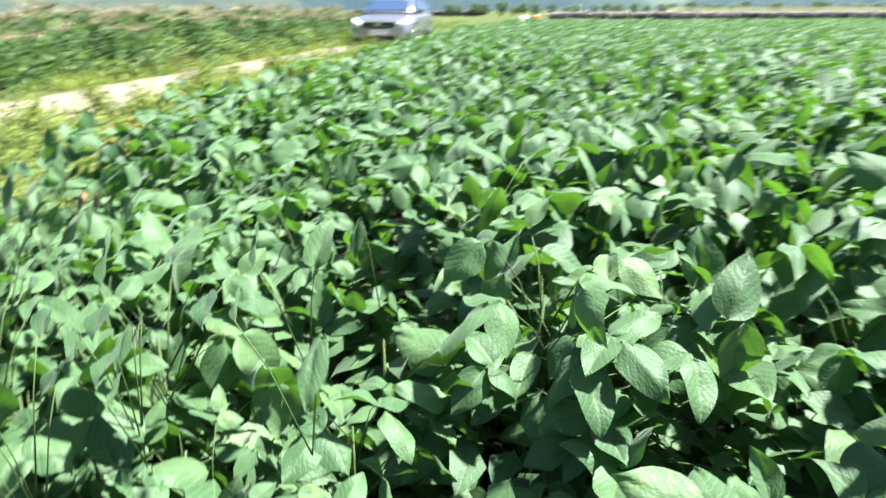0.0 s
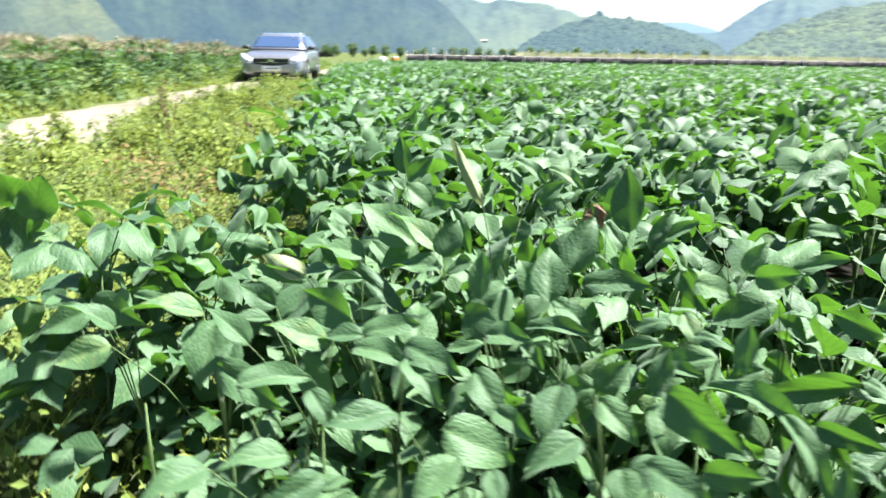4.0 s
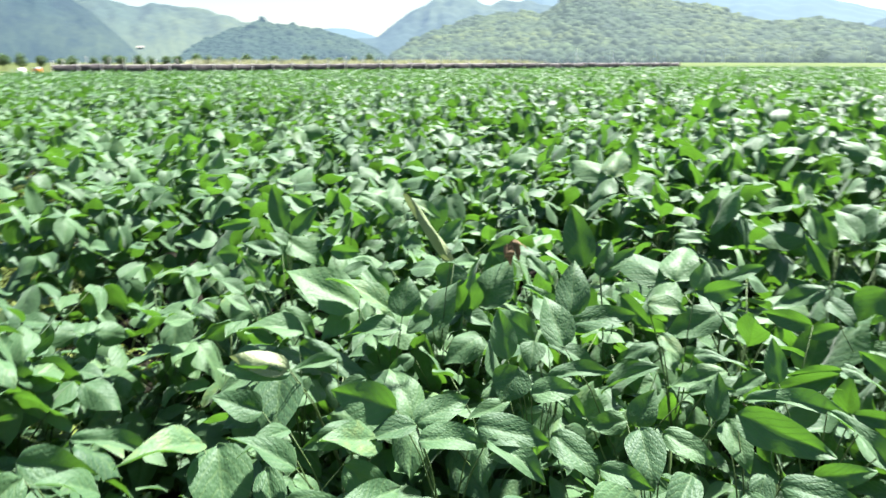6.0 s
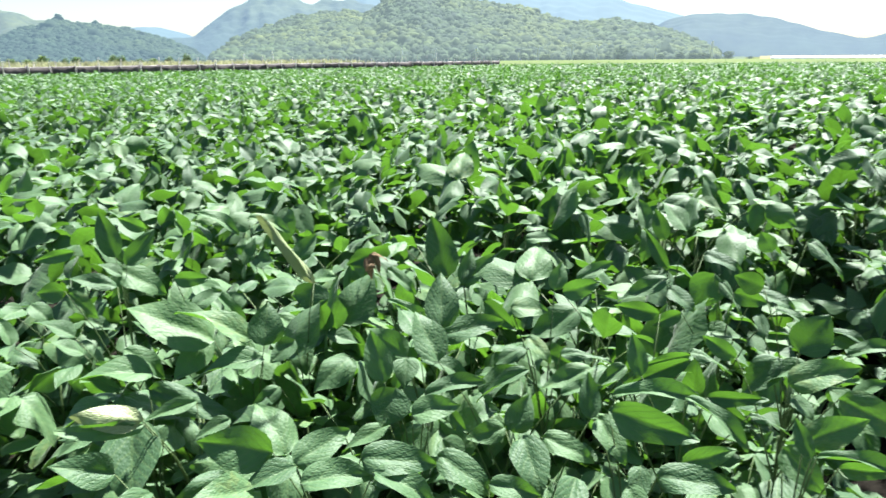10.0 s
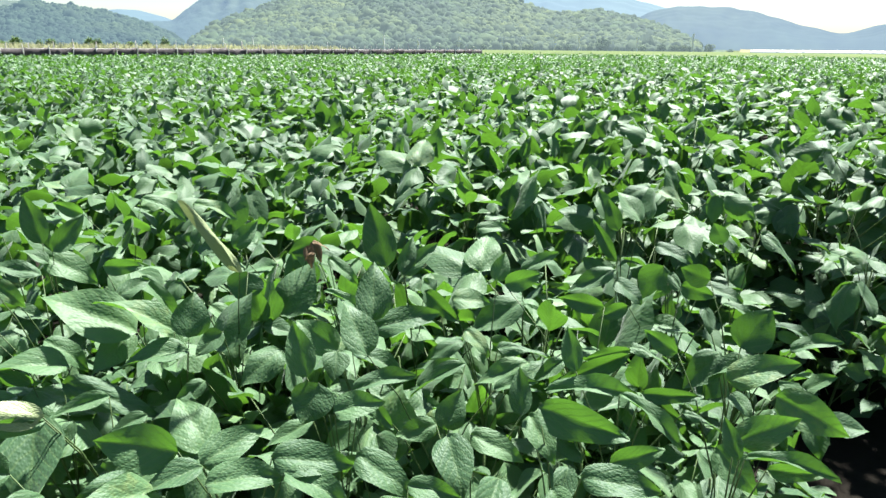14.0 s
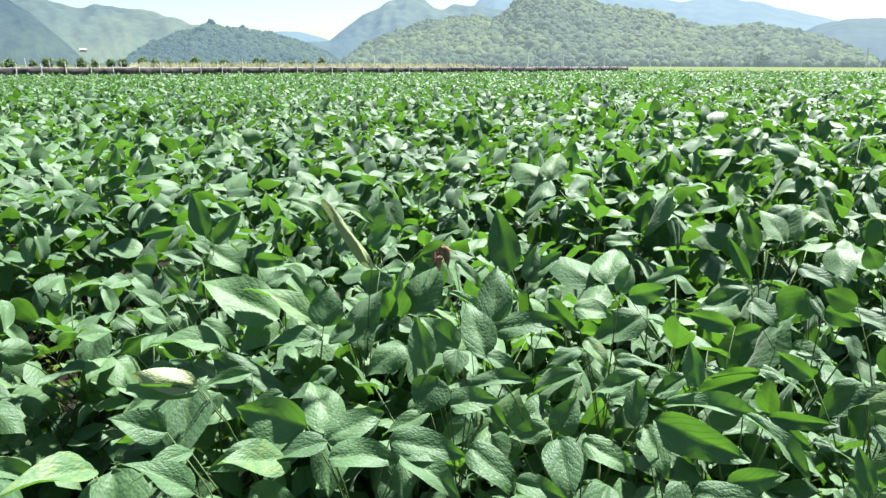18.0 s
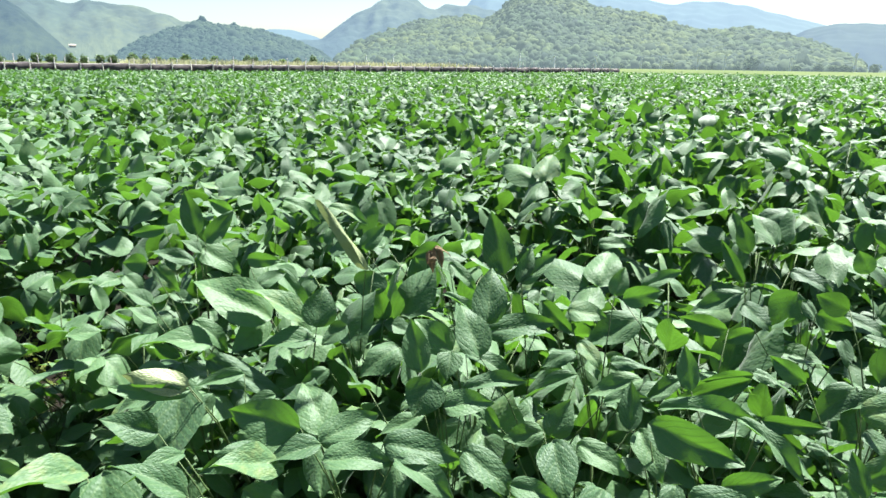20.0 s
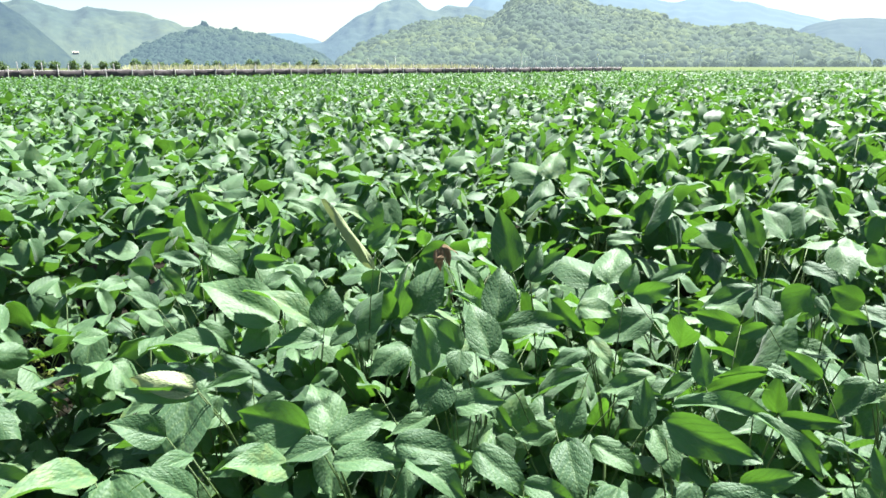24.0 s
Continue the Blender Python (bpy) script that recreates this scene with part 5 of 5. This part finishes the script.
def car():
    body_at = (-15.45, 20.1)
    c = thing("car", (*body_at, float(land(*body_at)) - 0.02), "silver-grey compact sport utility car parked on the farm track", "car", turn=math.degrees(math.atan2(-0.876, 0.482)))
    # x runs forward
    lower = [half_ring(x, w, lo, sh, tp, rw, ro) for x, w, lo, sh, tp, rw, ro in (
        (2.36, 0.74, 0.30, 0.50, 0.68, 0.66, 0.05), (2.30, 0.86, 0.24, 0.58, 0.84, 0.78, 0.06), (2.12, 0.92, 0.22, 0.70, 0.95, 0.83, 0.06), (1.5, 0.94, 0.22, 0.84, 1.05, 0.86, 0.07),
        (0.95, 0.94, 0.24, 0.92, 1.10, 0.88, 0.07), (0.0, 0.94, 0.24, 0.95, 1.08, 0.89, 0.06), (-1.2, 0.94, 0.24, 0.98, 1.10, 0.88, 0.06), (-2.0, 0.92, 0.28, 1.00, 1.12, 0.84, 0.06), (-2.3, 0.84, 0.40, 0.95, 1.06, 0.76, 0.06))]
    body = smooth(part("body", loft(lower), PAINT, c, "dusty silver-grey metallic bodywork"))
    mod = body.modifiers.new("round", "SUBSURF")
    mod.levels = mod.render_levels = 2
    cabin = [half_ring(x, w, 1.02, 1.10, tp, rw, ro) for x, w, tp, rw, ro in (
        (1.12, 0.84, 1.13, 0.74, 0.02), (0.72, 0.85, 1.36, 0.68, 0.05), (0.32, 0.86, 1.585, 0.64, 0.07), (-0.3, 0.86, 1.665, 0.64, 0.08), (-1.2, 0.85, 1.65, 0.62, 0.08), (-1.85, 0.83, 1.56, 0.58, 0.08), (-2.2, 0.80, 1.15, 0.66, 0.03))]
    smooth(part("cabin", loft(cabin), PAINT, c))
    # glass a little proud of the cabin skin
    def pane(name, corners, mat=GLASS, label="", lift=0.012, parent=c):
        bm = bmesh.new()
        vs = [bm.verts.new(q) for q in corners]
        face = bm.faces.new(vs)
        bm.normal_update()
        out = face.normal * lift
        if out.dot(Vector(corners[0]) + Vector(corners[2]) - 2 * Vector((-0.4, 0, 1.2))) < 0:
            out = -out
        made = bmesh.ops.extrude_face_region(bm, geom=[face])
        bmesh.ops.translate(bm, verts=[e for e in made["geom"] if isinstance(e, bmesh.types.BMVert)], vec=out)
        bmesh.ops.recalc_face_normals(bm, faces=bm.faces)
        return part(name, bm, mat, parent, label)
    pane("windscreen", [(1.06, -0.72, 1.155), (1.06, 0.72, 1.155), (0.45, 0.60, 1.505), (0.45, -0.60, 1.505)], label="reflecting windscreen, coloured dark blue for the mirrored sky", lift=0.03)
    pane("rear_window", [(-1.92, -0.54, 1.50), (-1.92, 0.54, 1.50), (-2.17, 0.64, 1.20), (-2.17, -0.64, 1.20)], lift=0.03)
    for s in (1, -1):
        pane("side_window", [(0.80, s * 0.835, 1.14), (-0.15, s * 0.845, 1.14), (-0.15, s * 0.68, 1.55), (0.34, s * 0.68, 1.51)], lift=0.03)
        pane("side_window", [(-0.22, s * 0.845, 1.14), (-1.05, s * 0.84, 1.16), (-1.10, s * 0.68, 1.54), (-0.22, s * 0.68, 1.56)], lift=0.03)
        pane("side_window", [(-1.12, s * 0.835, 1.18), (-1.75, s * 0.82, 1.24), (-1.62, s * 0.66, 1.48), (-1.16, s * 0.68, 1.53)], lift=0.03)
        bm = bmesh.new()
        tube(bm, [(0.25, s * 0.57, 1.58), (0.15, s * 0.58, 1.66), (-1.3, s * 0.57, 1.68), (-1.5, s * 0.56, 1.60)], [0.013] * 4, 6)
        smooth(part("roof_rail", bm, CHROME, c, "silver roof rail"))
        mirror = None
        bm = bmesh.new()
        box(bm, (0.11, 0.20, 0.14), (0.83, s * 1.01, 1.16), 0.03)
        mirror = smooth(part("mirror", bm, DARK, c, "dark wing mirror"))
        bm = bmesh.new()
        tube(bm, [(0.84, s * 0.86, 1.10), (0.84, s * 0.96, 1.12)], [0.03, 0.03], 6)
        part("mirror_arm", bm, DARK, mirror)
        # headlamp wrapped round the corner
        bm = loft([[(2.32, s * 0.54, 0.80), (2.36, s * 0.54, 0.66), (2.30, s * 0.56, 0.62), (2.14, s * 0.56, 0.84)],
                   [(2.27, s * 0.76, 0.87), (2.32, s * 0.77, 0.67), (2.26, s * 0.78, 0.62), (2.10, s * 0.76, 0.90)],
                   [(1.94, s * 0.92, 0.95), (1.98, s * 0.945, 0.78), (1.94, s * 0.935, 0.72), (1.84, s * 0.88, 0.96)]])
        smooth(part("headlight", bm, LAMP, c, "clear swept-back headlight"))
        bm = bmesh.new()
        bmesh.ops.create_cone(bm, cap_ends=True, segments=16, radius1=0.10, radius2=0.09, depth=0.06, matrix=pose(2.30, s * 0.70, 0.42, 0, 90, 0))
        part("fog_lamp", bm, LAMP, c, "round fog lamp")
        bm = bmesh.new()
        box(bm, (0.06, 0.12, 0.34), (-2.22, s * 0.76, 0.98), 0.02)
        part("tail_light", bm, RUSTY, c)
        for x in (1.42, -1.32):
            bm = bmesh.new()
            bmesh.ops.create_cone(bm, cap_ends=True, segments=28, radius1=0.36, radius2=0.36, depth=0.24, matrix=pose(x, s * 0.83, 0.36, 90, 0, 0))
            edges = [e for e in bm.edges if len(e.link_faces) == 2 and max(len(q.verts) for q in e.link_faces) > 4]
            bmesh.ops.bevel(bm, geom=edges, offset=0.035, segments=2, affect="EDGES")
            tyre = smooth(part("wheel", bm, RUBBER, c, "black tyre on an alloy rim"))
            bm = bmesh.new()
            bmesh.ops.create_cone(bm, cap_ends=True, segments=24, radius1=0.235, radius2=0.215, depth=0.03, matrix=pose(x, s * 0.952, 0.36, -90 * s, 0, 0))
            for k in range(5):
                an = 72 * k + 18
                box(bm, (0.035, 0.02, 0.20), (x + 0.11 * math.sin(radians(an)), s * 0.972, 0.36 + 0.11 * math.cos(radians(an))))
            part("rim", bm, CHROME, tyre)
            bm = bmesh.new()
            for k in range(13):
                a0 = math.pi * (k / 12)
                bmesh.ops.create_icosphere(bm, subdivisions=1, radius=0.055, matrix=Matrix.Translation((x + 0.40 * math.cos(a0), s * 0.90, 0.36 + 0.40 * math.sin(a0))))
            smooth(part("wheel_arch", bm, DARK, c))
        bm = bmesh.new()
        box(bm, (0.14, 0.03, 0.03), (0.0, s * 0.95, 0.98), 0.008)
        box(bm, (0.14, 0.03, 0.03), (-0.95, s * 0.95, 1.0), 0.008)
        part("door_handle", bm, CHROME, c)
    bm = loft([[(2.26, y, 0.58 + 0.10 * abs(y)), (2.385 - 0.06 * abs(y), y, 0.58 + 0.10 * abs(y)), (2.365 - 0.06 * abs(y), y, 0.80), (2.22, y, 0.81)] for y in (-0.53, -0.3, 0.0, 0.3, 0.53)])
    grille = part("grille", bm, DARK, c, "black trapezoid front grille")
    bm = bmesh.new()
    box(bm, (0.012, 0.86, 0.012), (2.372, 0, 0.68), 0.004)
    box(bm, (0.03, 1.04, 0.022), (2.355, 0, 0.805), 0.008)
    box(bm, (0.03, 0.20, 0.085), (2.38, 0, 0.74), 0.02)
    part("grille_trim", bm, CHROME, grille, "chrome bars and badge")
    bm = bmesh.new()
    box(bm, (0.10, 1.10, 0.13), (2.335, 0, 0.345), 0.04)
    part("lower_grille", bm, DARK, c)
    bm = bmesh.new()
    box(bm, (0.07, 1.56, 0.09), (2.30, 0, 0.265), 0.03)
    part("skid_plate", bm, DARK, c, "dark plastic lower bumper edge")
    bm = bmesh.new()
    box(bm, (0.02, 0.56, 0.15), (2.385, 0.02, 0.50), 0.006)
    plate = part("number_plate", bm, PLATE, c, "white number plate")
    bm = bmesh.new()
    box(bm, (0.004, 0.36, 0.022), (2.397, 0.02, 0.50))
    part("plate_bar", bm, INK, plate)
    bm = bmesh.new()
    box(bm, (0.006, 0.13, 0.05), (0.62, 0.44, 1.465), 0.0)
    part("windscreen_sticker", bm, PLATE, c, "small white sticker behind the windscreen")
    c.scale = (1.02, 1.10, 1.0)
    bm = bmesh.new()
    box(bm, (0.04, 1.20, 0.018), (1.10, 0, 1.105), 0.006)
    part("wiper_cowl", bm, DARK, c)
    return c


car()


# ---- the shaded beds at the field's end ----
def shade_row(a, d, count, bay, label, seed, top=1.50, proud=0.12):
    """A row of low posts under black netting that hangs down in front."""
    r = random.Random(seed)
    ob = thing("shade_structure", (a[0], a[1], FAR_Z), label, "shade structure", "shaded beds", turn=math.degrees(math.atan2(d[1], d[0])))
    bm = bmesh.new()
    tube(bm, [(0, -0.2, -0.1), (0.01, -0.2, 0.8), (0, -0.2, 1.0)], [0.045, 0.042, 0.038], 6)
    post_mesh = part("post", bm, POST, ob)
    for k in range(count + 1):
        p = post_mesh if k == 0 else new("post", post_mesh.data)
        p.parent = ob
        p.matrix_basis = pose(k * bay + r.uniform(-0.12, 0.12), r.uniform(-0.05, 0.05), 0, r.uniform(-3, 3), r.uniform(-3, 3), 0) @ Matrix.Diagonal((1, 1, (top - FIELD_Z) + r.uniform(proud, proud + 0.40), 1))
    for k in range(count):
        nu, profile = 7, [(-0.02, 0.35), (-0.10, 0.62), (-0.13, 0.9), (-0.08, top - FIELD_Z - 0.06), (0.0, top - FIELD_Z), (0.5, top - FIELD_Z + 0.06), (1.1, top - FIELD_Z - 0.05), (1.7, top - FIELD_Z - 0.35)]
        lift = r.uniform(-0.06, 0.05)
        vs = []
        for i in range(nu):
            f = i / (nu - 1)
            sag = 4 * f * (1 - f)
            for q, (y, z) in enumerate(profile):
                vs.append((k * bay + f * bay, y + 0.05 * r.gauss(0, 1) * (q < 4) - 0.05 * sag * (q < 4), z - 0.07 * sag * (q >= 2) + lift * (0 < i < nu - 1) + r.gauss(0, 0.02)))
        v = np.array(vs)
        i, j = np.meshgrid(np.arange(nu - 1), np.arange(len(profile) - 1), indexing="ij")
        q = (i * len(profile) + j).ravel()
        net = bulk("net_panel", v, np.stack([q, q + len(profile), q + len(profile) + 1, q + 1], 1), NET)
        net.parent = ob
    bm = bmesh.new()
    tube(bm, [(0, 0.02, top - FIELD_Z - 0.03), (count * bay, 0.02, top - FIELD_Z - 0.03)], [0.025, 0.025], 5)
    part("rail", bm, POST, ob)
    return ob


shade_row(NET_A, NET_D, 40, np.linalg.norm(NET_B - NET_A) / 40, "low row of posts under sagging black shade netting", 5)
shade_row(NET_A + 2.6 * NET_N + 1.0 * NET_D, NET_D, 39, 2.0, "second row of posts under black shade netting", 6, 1.42, 0.55)
shade_row(np.array((-98.0, 104.0)), np.array((0.93, 0.37)), 11, 2.0, "distant low row under black shade netting", 7, 1.5)

# straw-coloured weeds on the bank behind the netting
n = 8000
t, a = g.uniform(13, 60, n), g.uniform(5.5, 9.0, n)
t = t[(t < 55) | (g.random(n) < 0.4)]
a = a[: len(t)]
p = NET_A + NET_D * t[:, None] + NET_N * a[:, None]
v, f, u = scatter(blade_shape(3, 0.08, 0.12), np.column_stack([p, np.full(len(p), FAR_Z)]), turns(g.uniform(0, 6.28, len(p)), g.normal(1.4, 0.12, len(p)), g.normal(0, 0.6, len(p))), g.uniform(1.2, 1.95, len(p)))
tagged(bulk("dry_weeds", v, f, STRAW, u), "straw-yellow tall weeds behind the shade netting", "weeds", kind="stuff")

# the orange drum and the white sack at the row's end
ORANGE = plain_material("orange_plastic", (0.55, 0.13, 0.03), (0.75, 0.22, 0.06), 6.0, 0.5)
SACK = plain_material("white_sack", (0.62, 0.60, 0.56), (0.80, 0.78, 0.74), 8.0, 0.8)
drum = thing("plastic_drum", (-34.9, 61.6, FAR_Z), "orange plastic drum beside the shaded beds", "drum")
bm = bmesh.new()
for r0, z0, r1, z1 in ((0.30, 0.0, 0.33, 0.1), (0.33, 0.1, 0.33, 0.95), (0.33, 0.95, 0.29, 1.05)):
    bmesh.ops.create_cone(bm, cap_ends=True, segments=20, radius1=r0, radius2=r1, depth=z1 - z0, matrix=Matrix.Translation((0, 0, (z0 + z1) / 2)))
part("barrel", bm, ORANGE, drum)
bm = bmesh.new()
bmesh.ops.create_cone(bm, cap_ends=True, segments=20, radius1=0.31, radius2=0.27, depth=0.1, matrix=Matrix.Translation((0, 0, 1.10)))
part("lid", bm, SACK, drum, "pale lid")
sack = thing("sack_pile", (-36.2, 61.4, FAR_Z), "white sack standing at the end of the shaded beds", "sack")
bm = bmesh.new()
bmesh.ops.create_icosphere(bm, subdivisions=3, radius=0.5, matrix=Matrix.Translation((0, 0, 0.55)) @ Matrix.Diagonal((0.9, 0.7, 1.15, 1)))
for w in bm.verts:
    w.co += 0.07 * Vector((noise.noise(w.co * 4), noise.noise(w.co * 4 + Vector((9, 0, 0))), 0))
    w.co.z = max(w.co.z, 0.0)
smooth(part("bag", bm, SACK, sack))


# ---- the row of small trees, poles and the far edge ----
TREE = leaf_material("tree_leaf", (0.020, 0.050, 0.018), (0.08, 0.14, 0.04), (0.18, 0.32, 0.05), 0.6, 0.3, 0.25, False, 0.2)


def small_tree(seed, name="small_tree", label="small round young tree in a planted row", group="trees in the row", leaf=TREE):
    r = np.random.default_rng(seed)
    ob = thing(name, (0, 0, 0), label, "tree", group)
    bm = bmesh.new()
    tube(bm, [(0, 0, -0.1), (0.03, 0, 0.6), (0.0, 0.04, 1.2), (0.05, 0.0, 2.2)], [0.08, 0.065, 0.05, 0.015], 6)
    for k in range(6):
        an = k * 1.1
        tube(bm, [(0, 0, 1.0 + 0.15 * k), (0.3 * math.cos(an), 0.3 * math.sin(an), 1.4 + 0.15 * k), (0.6 * math.cos(an), 0.6 * math.sin(an), 1.6 + 0.16 * k)], [0.03, 0.02, 0.008], 4)
    part("trunk", bm, BARK, ob)
    n = 620
    d = r.normal(size=(n, 3))
    d /= np.linalg.norm(d, axis=1)[:, None]
    rad = r.uniform(0.45, 1.0, n) ** 0.5 * (1 + 0.28 * np.sin(3 * np.arctan2(d[:, 1], d[:, 0]) + seed) + 0.2 * np.sin(4 * d[:, 2] + seed))
    p = d * rad[:, None] * (0.85, 0.85, 1.0) + (0, 0, 1.75)
    sets = scatter(leaf_shape(2, 2, *SHAPES[1]), p, turns(r.uniform(0, 6.28, n), r.normal(0, 0.6, n), r.normal(0, 0.6, n)), r.uniform(0.18, 0.36, n))
    cr = bulk("crown", *sets[:2], leaf, sets[2])
    cr.parent = ob
    return ob


trees = [small_tree(k) for k in range(4)]
for k in range(32):
    b = radians(-37.5 + k * 1.03 + g.uniform(-0.25, 0.25))
    d = 128 + 0.9 * k + g.uniform(-3, 3)
    m, s = pose(d * math.sin(b), d * math.cos(b), FAR_Z, 0, 0, g.uniform(0, 360)), g.uniform(0.75, 1.1)
    if k < 4:
        trees[k].matrix_basis = m @ Matrix.Scale(s, 4)
    else:
        c = copy_thing(trees[k % 4], m)
        c.scale = (s, s, s)


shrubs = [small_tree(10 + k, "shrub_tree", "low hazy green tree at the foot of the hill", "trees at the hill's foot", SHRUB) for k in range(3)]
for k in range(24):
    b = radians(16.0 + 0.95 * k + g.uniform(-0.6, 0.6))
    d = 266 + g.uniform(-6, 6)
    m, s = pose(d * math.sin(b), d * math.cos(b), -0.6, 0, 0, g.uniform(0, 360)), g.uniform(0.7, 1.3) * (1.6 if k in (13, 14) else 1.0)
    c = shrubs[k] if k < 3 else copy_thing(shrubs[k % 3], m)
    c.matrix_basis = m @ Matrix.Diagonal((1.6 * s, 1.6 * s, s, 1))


def pole(bearing, angle, d=250.0):
    b = radians(bearing)
    high = d * math.tan(radians(angle)) + 1.75
    ob = thing("utility_pole", (d * math.sin(b), d * math.cos(b), FAR_Z), "slim pale utility pole at the foot of the hill", "pole", "poles at the foot of the hill")
    bm = bmesh.new()
    tube(bm, [(0, 0, -0.2), (0, 0, high)], [0.36, 0.27], 8)
    part("shaft", bm, PALE_POLE, ob)
    bm = bmesh.new()
    box(bm, (1.2, 0.1, 0.1), (0, 0, high - 0.5))
    part("crossarm", bm, PALE_POLE, ob)


for b, a in ((22.4, 0.81), (17.4, 0.84), (20.9, 0.69), (25.1, 1.0), (11.3, 0.86), (14.1, 0.72), (1.0, 0.65), (-1.2, 0.52), (27.0, 0.9), (31.5, 0.8), (35.6, 1.1)):
    pole(b, a)

# far fields: a tan field, low plastic tunnels, and the house on the slope
def far_patch(name, left, right, near, far, z, mat, label):
    b, r = np.radians(np.linspace(left, right, 24)), np.linspace(near, far, 8)
    B, R = np.meshgrid(b, r, indexing="ij")
    hz = z * step((R - near) / (far - near) * 2) + FAR_Z + 0.01
    i, j = np.meshgrid(np.arange(23), np.arange(7), indexing="ij")
    q = (i * 8 + j).ravel()
    return tagged(bulk(name, np.stack([R * np.sin(B), R * np.cos(B), hz], -1).reshape(-1, 3), np.stack([q, q + 1, q + 9, q + 8], 1)[:, ::-1], mat), label, "field", kind="structure")


TAN = plain_material("ripe_field", (0.12, 0.108, 0.054), (0.18, 0.156, 0.084), 0.3, 0.95, 0.1)
GREEN = plain_material("grass_strip", (0.048, 0.072, 0.024), (0.09, 0.12, 0.042), 0.5, 0.95, 0.1)
far_patch("ripe_field", 39, 62, 210, 420, 1.6, TAN, "pale tan ripe field at the foot of the mountain")
far_patch("grass_strip", 18, 62, 114, 200, 1.0, GREEN, "light green grass strip beyond the soybeans")
FILM = plain_material("white_film", (0.72, 0.74, 0.76), (0.82, 0.84, 0.85), 2.0, 0.4, 0.5)
for k in range(5):
    b0 = radians(40.6 + 1.75 * k)
    ob = thing("plastic_tunnel", (190 * math.sin(b0), 190 * math.cos(b0), 0.49), "low white plastic film tunnel in the far field", "tunnel", "plastic tunnels", turn=-math.degrees(b0))
    bm = bmesh.new()
    secs = []
    for i in range(9):
        x = -2.9 + 5.8 * i / 8
        secs.append([(x, 1.0 * math.cos(math.pi * q / 8), 0.9 * math.sin(math.pi * q / 8) * (1 + 0.04 * (-1) ** i)) for q in range(9)])
    bm.free()
    smooth(part("film", loft(secs), FILM, ob))

HOUSE_WALL = plain_material("pale_wall", (0.50, 0.46, 0.38), (0.62, 0.57, 0.48), 1.0, 0.8)
HOUSE_ROOF = plain_material("pale_roof", (0.26, 0.23, 0.19), (0.36, 0.32, 0.27), 1.0, 0.8)


def slope_house(bearing, d, z):
    b = radians(bearing)
    ob = thing("farmhouse", (d * math.sin(b), d * math.cos(b), z), "small pale farmhouse on the valley slope", "house", turn=-bearing)
    bm = bmesh.new()
    box(bm, (9, 6, 3.4), (0, 0, 1.5))
    part("wall", bm, HOUSE_WALL, ob)
    bm = loft([[(-5, -3.6, 3.1), (-5, 3.6, 3.1), (-5, 0, 5.0)], [(5, -3.6, 3.1), (5, 3.6, 3.1), (5, 0, 5.0)]])
    part("roof", bm, HOUSE_ROOF, ob)
    for x in (-2.6, 0.0, 2.6):
        bm = bmesh.new()
        box(bm, (1.3, 0.12, 1.2), (x, -3.03, 1.8))
        part("window", bm, GLASS, ob)
    return ob


HOUSE_D, HOUSE_S = 862.0, (862.0 - 800.0) / 700.0
VALLEY = [(-26.0, 4.2, 9.0, 6.0, 2), (-20.1, 3.75, 6.0, 4.0, 2), (-17.2, 3.3, 4.0, 7.0, 2), (-22, 3.3, 8, 9, 2)]
hz = float(hill_height(np.array([-22.7]), np.array([HOUSE_S]), np.array([HOUSE_D]), VALLEY, 1500, 0.20)[2][0])
slope_house(-22.7, HOUSE_D, hz - 0.6).scale = (0.7, 0.7, 0.7)
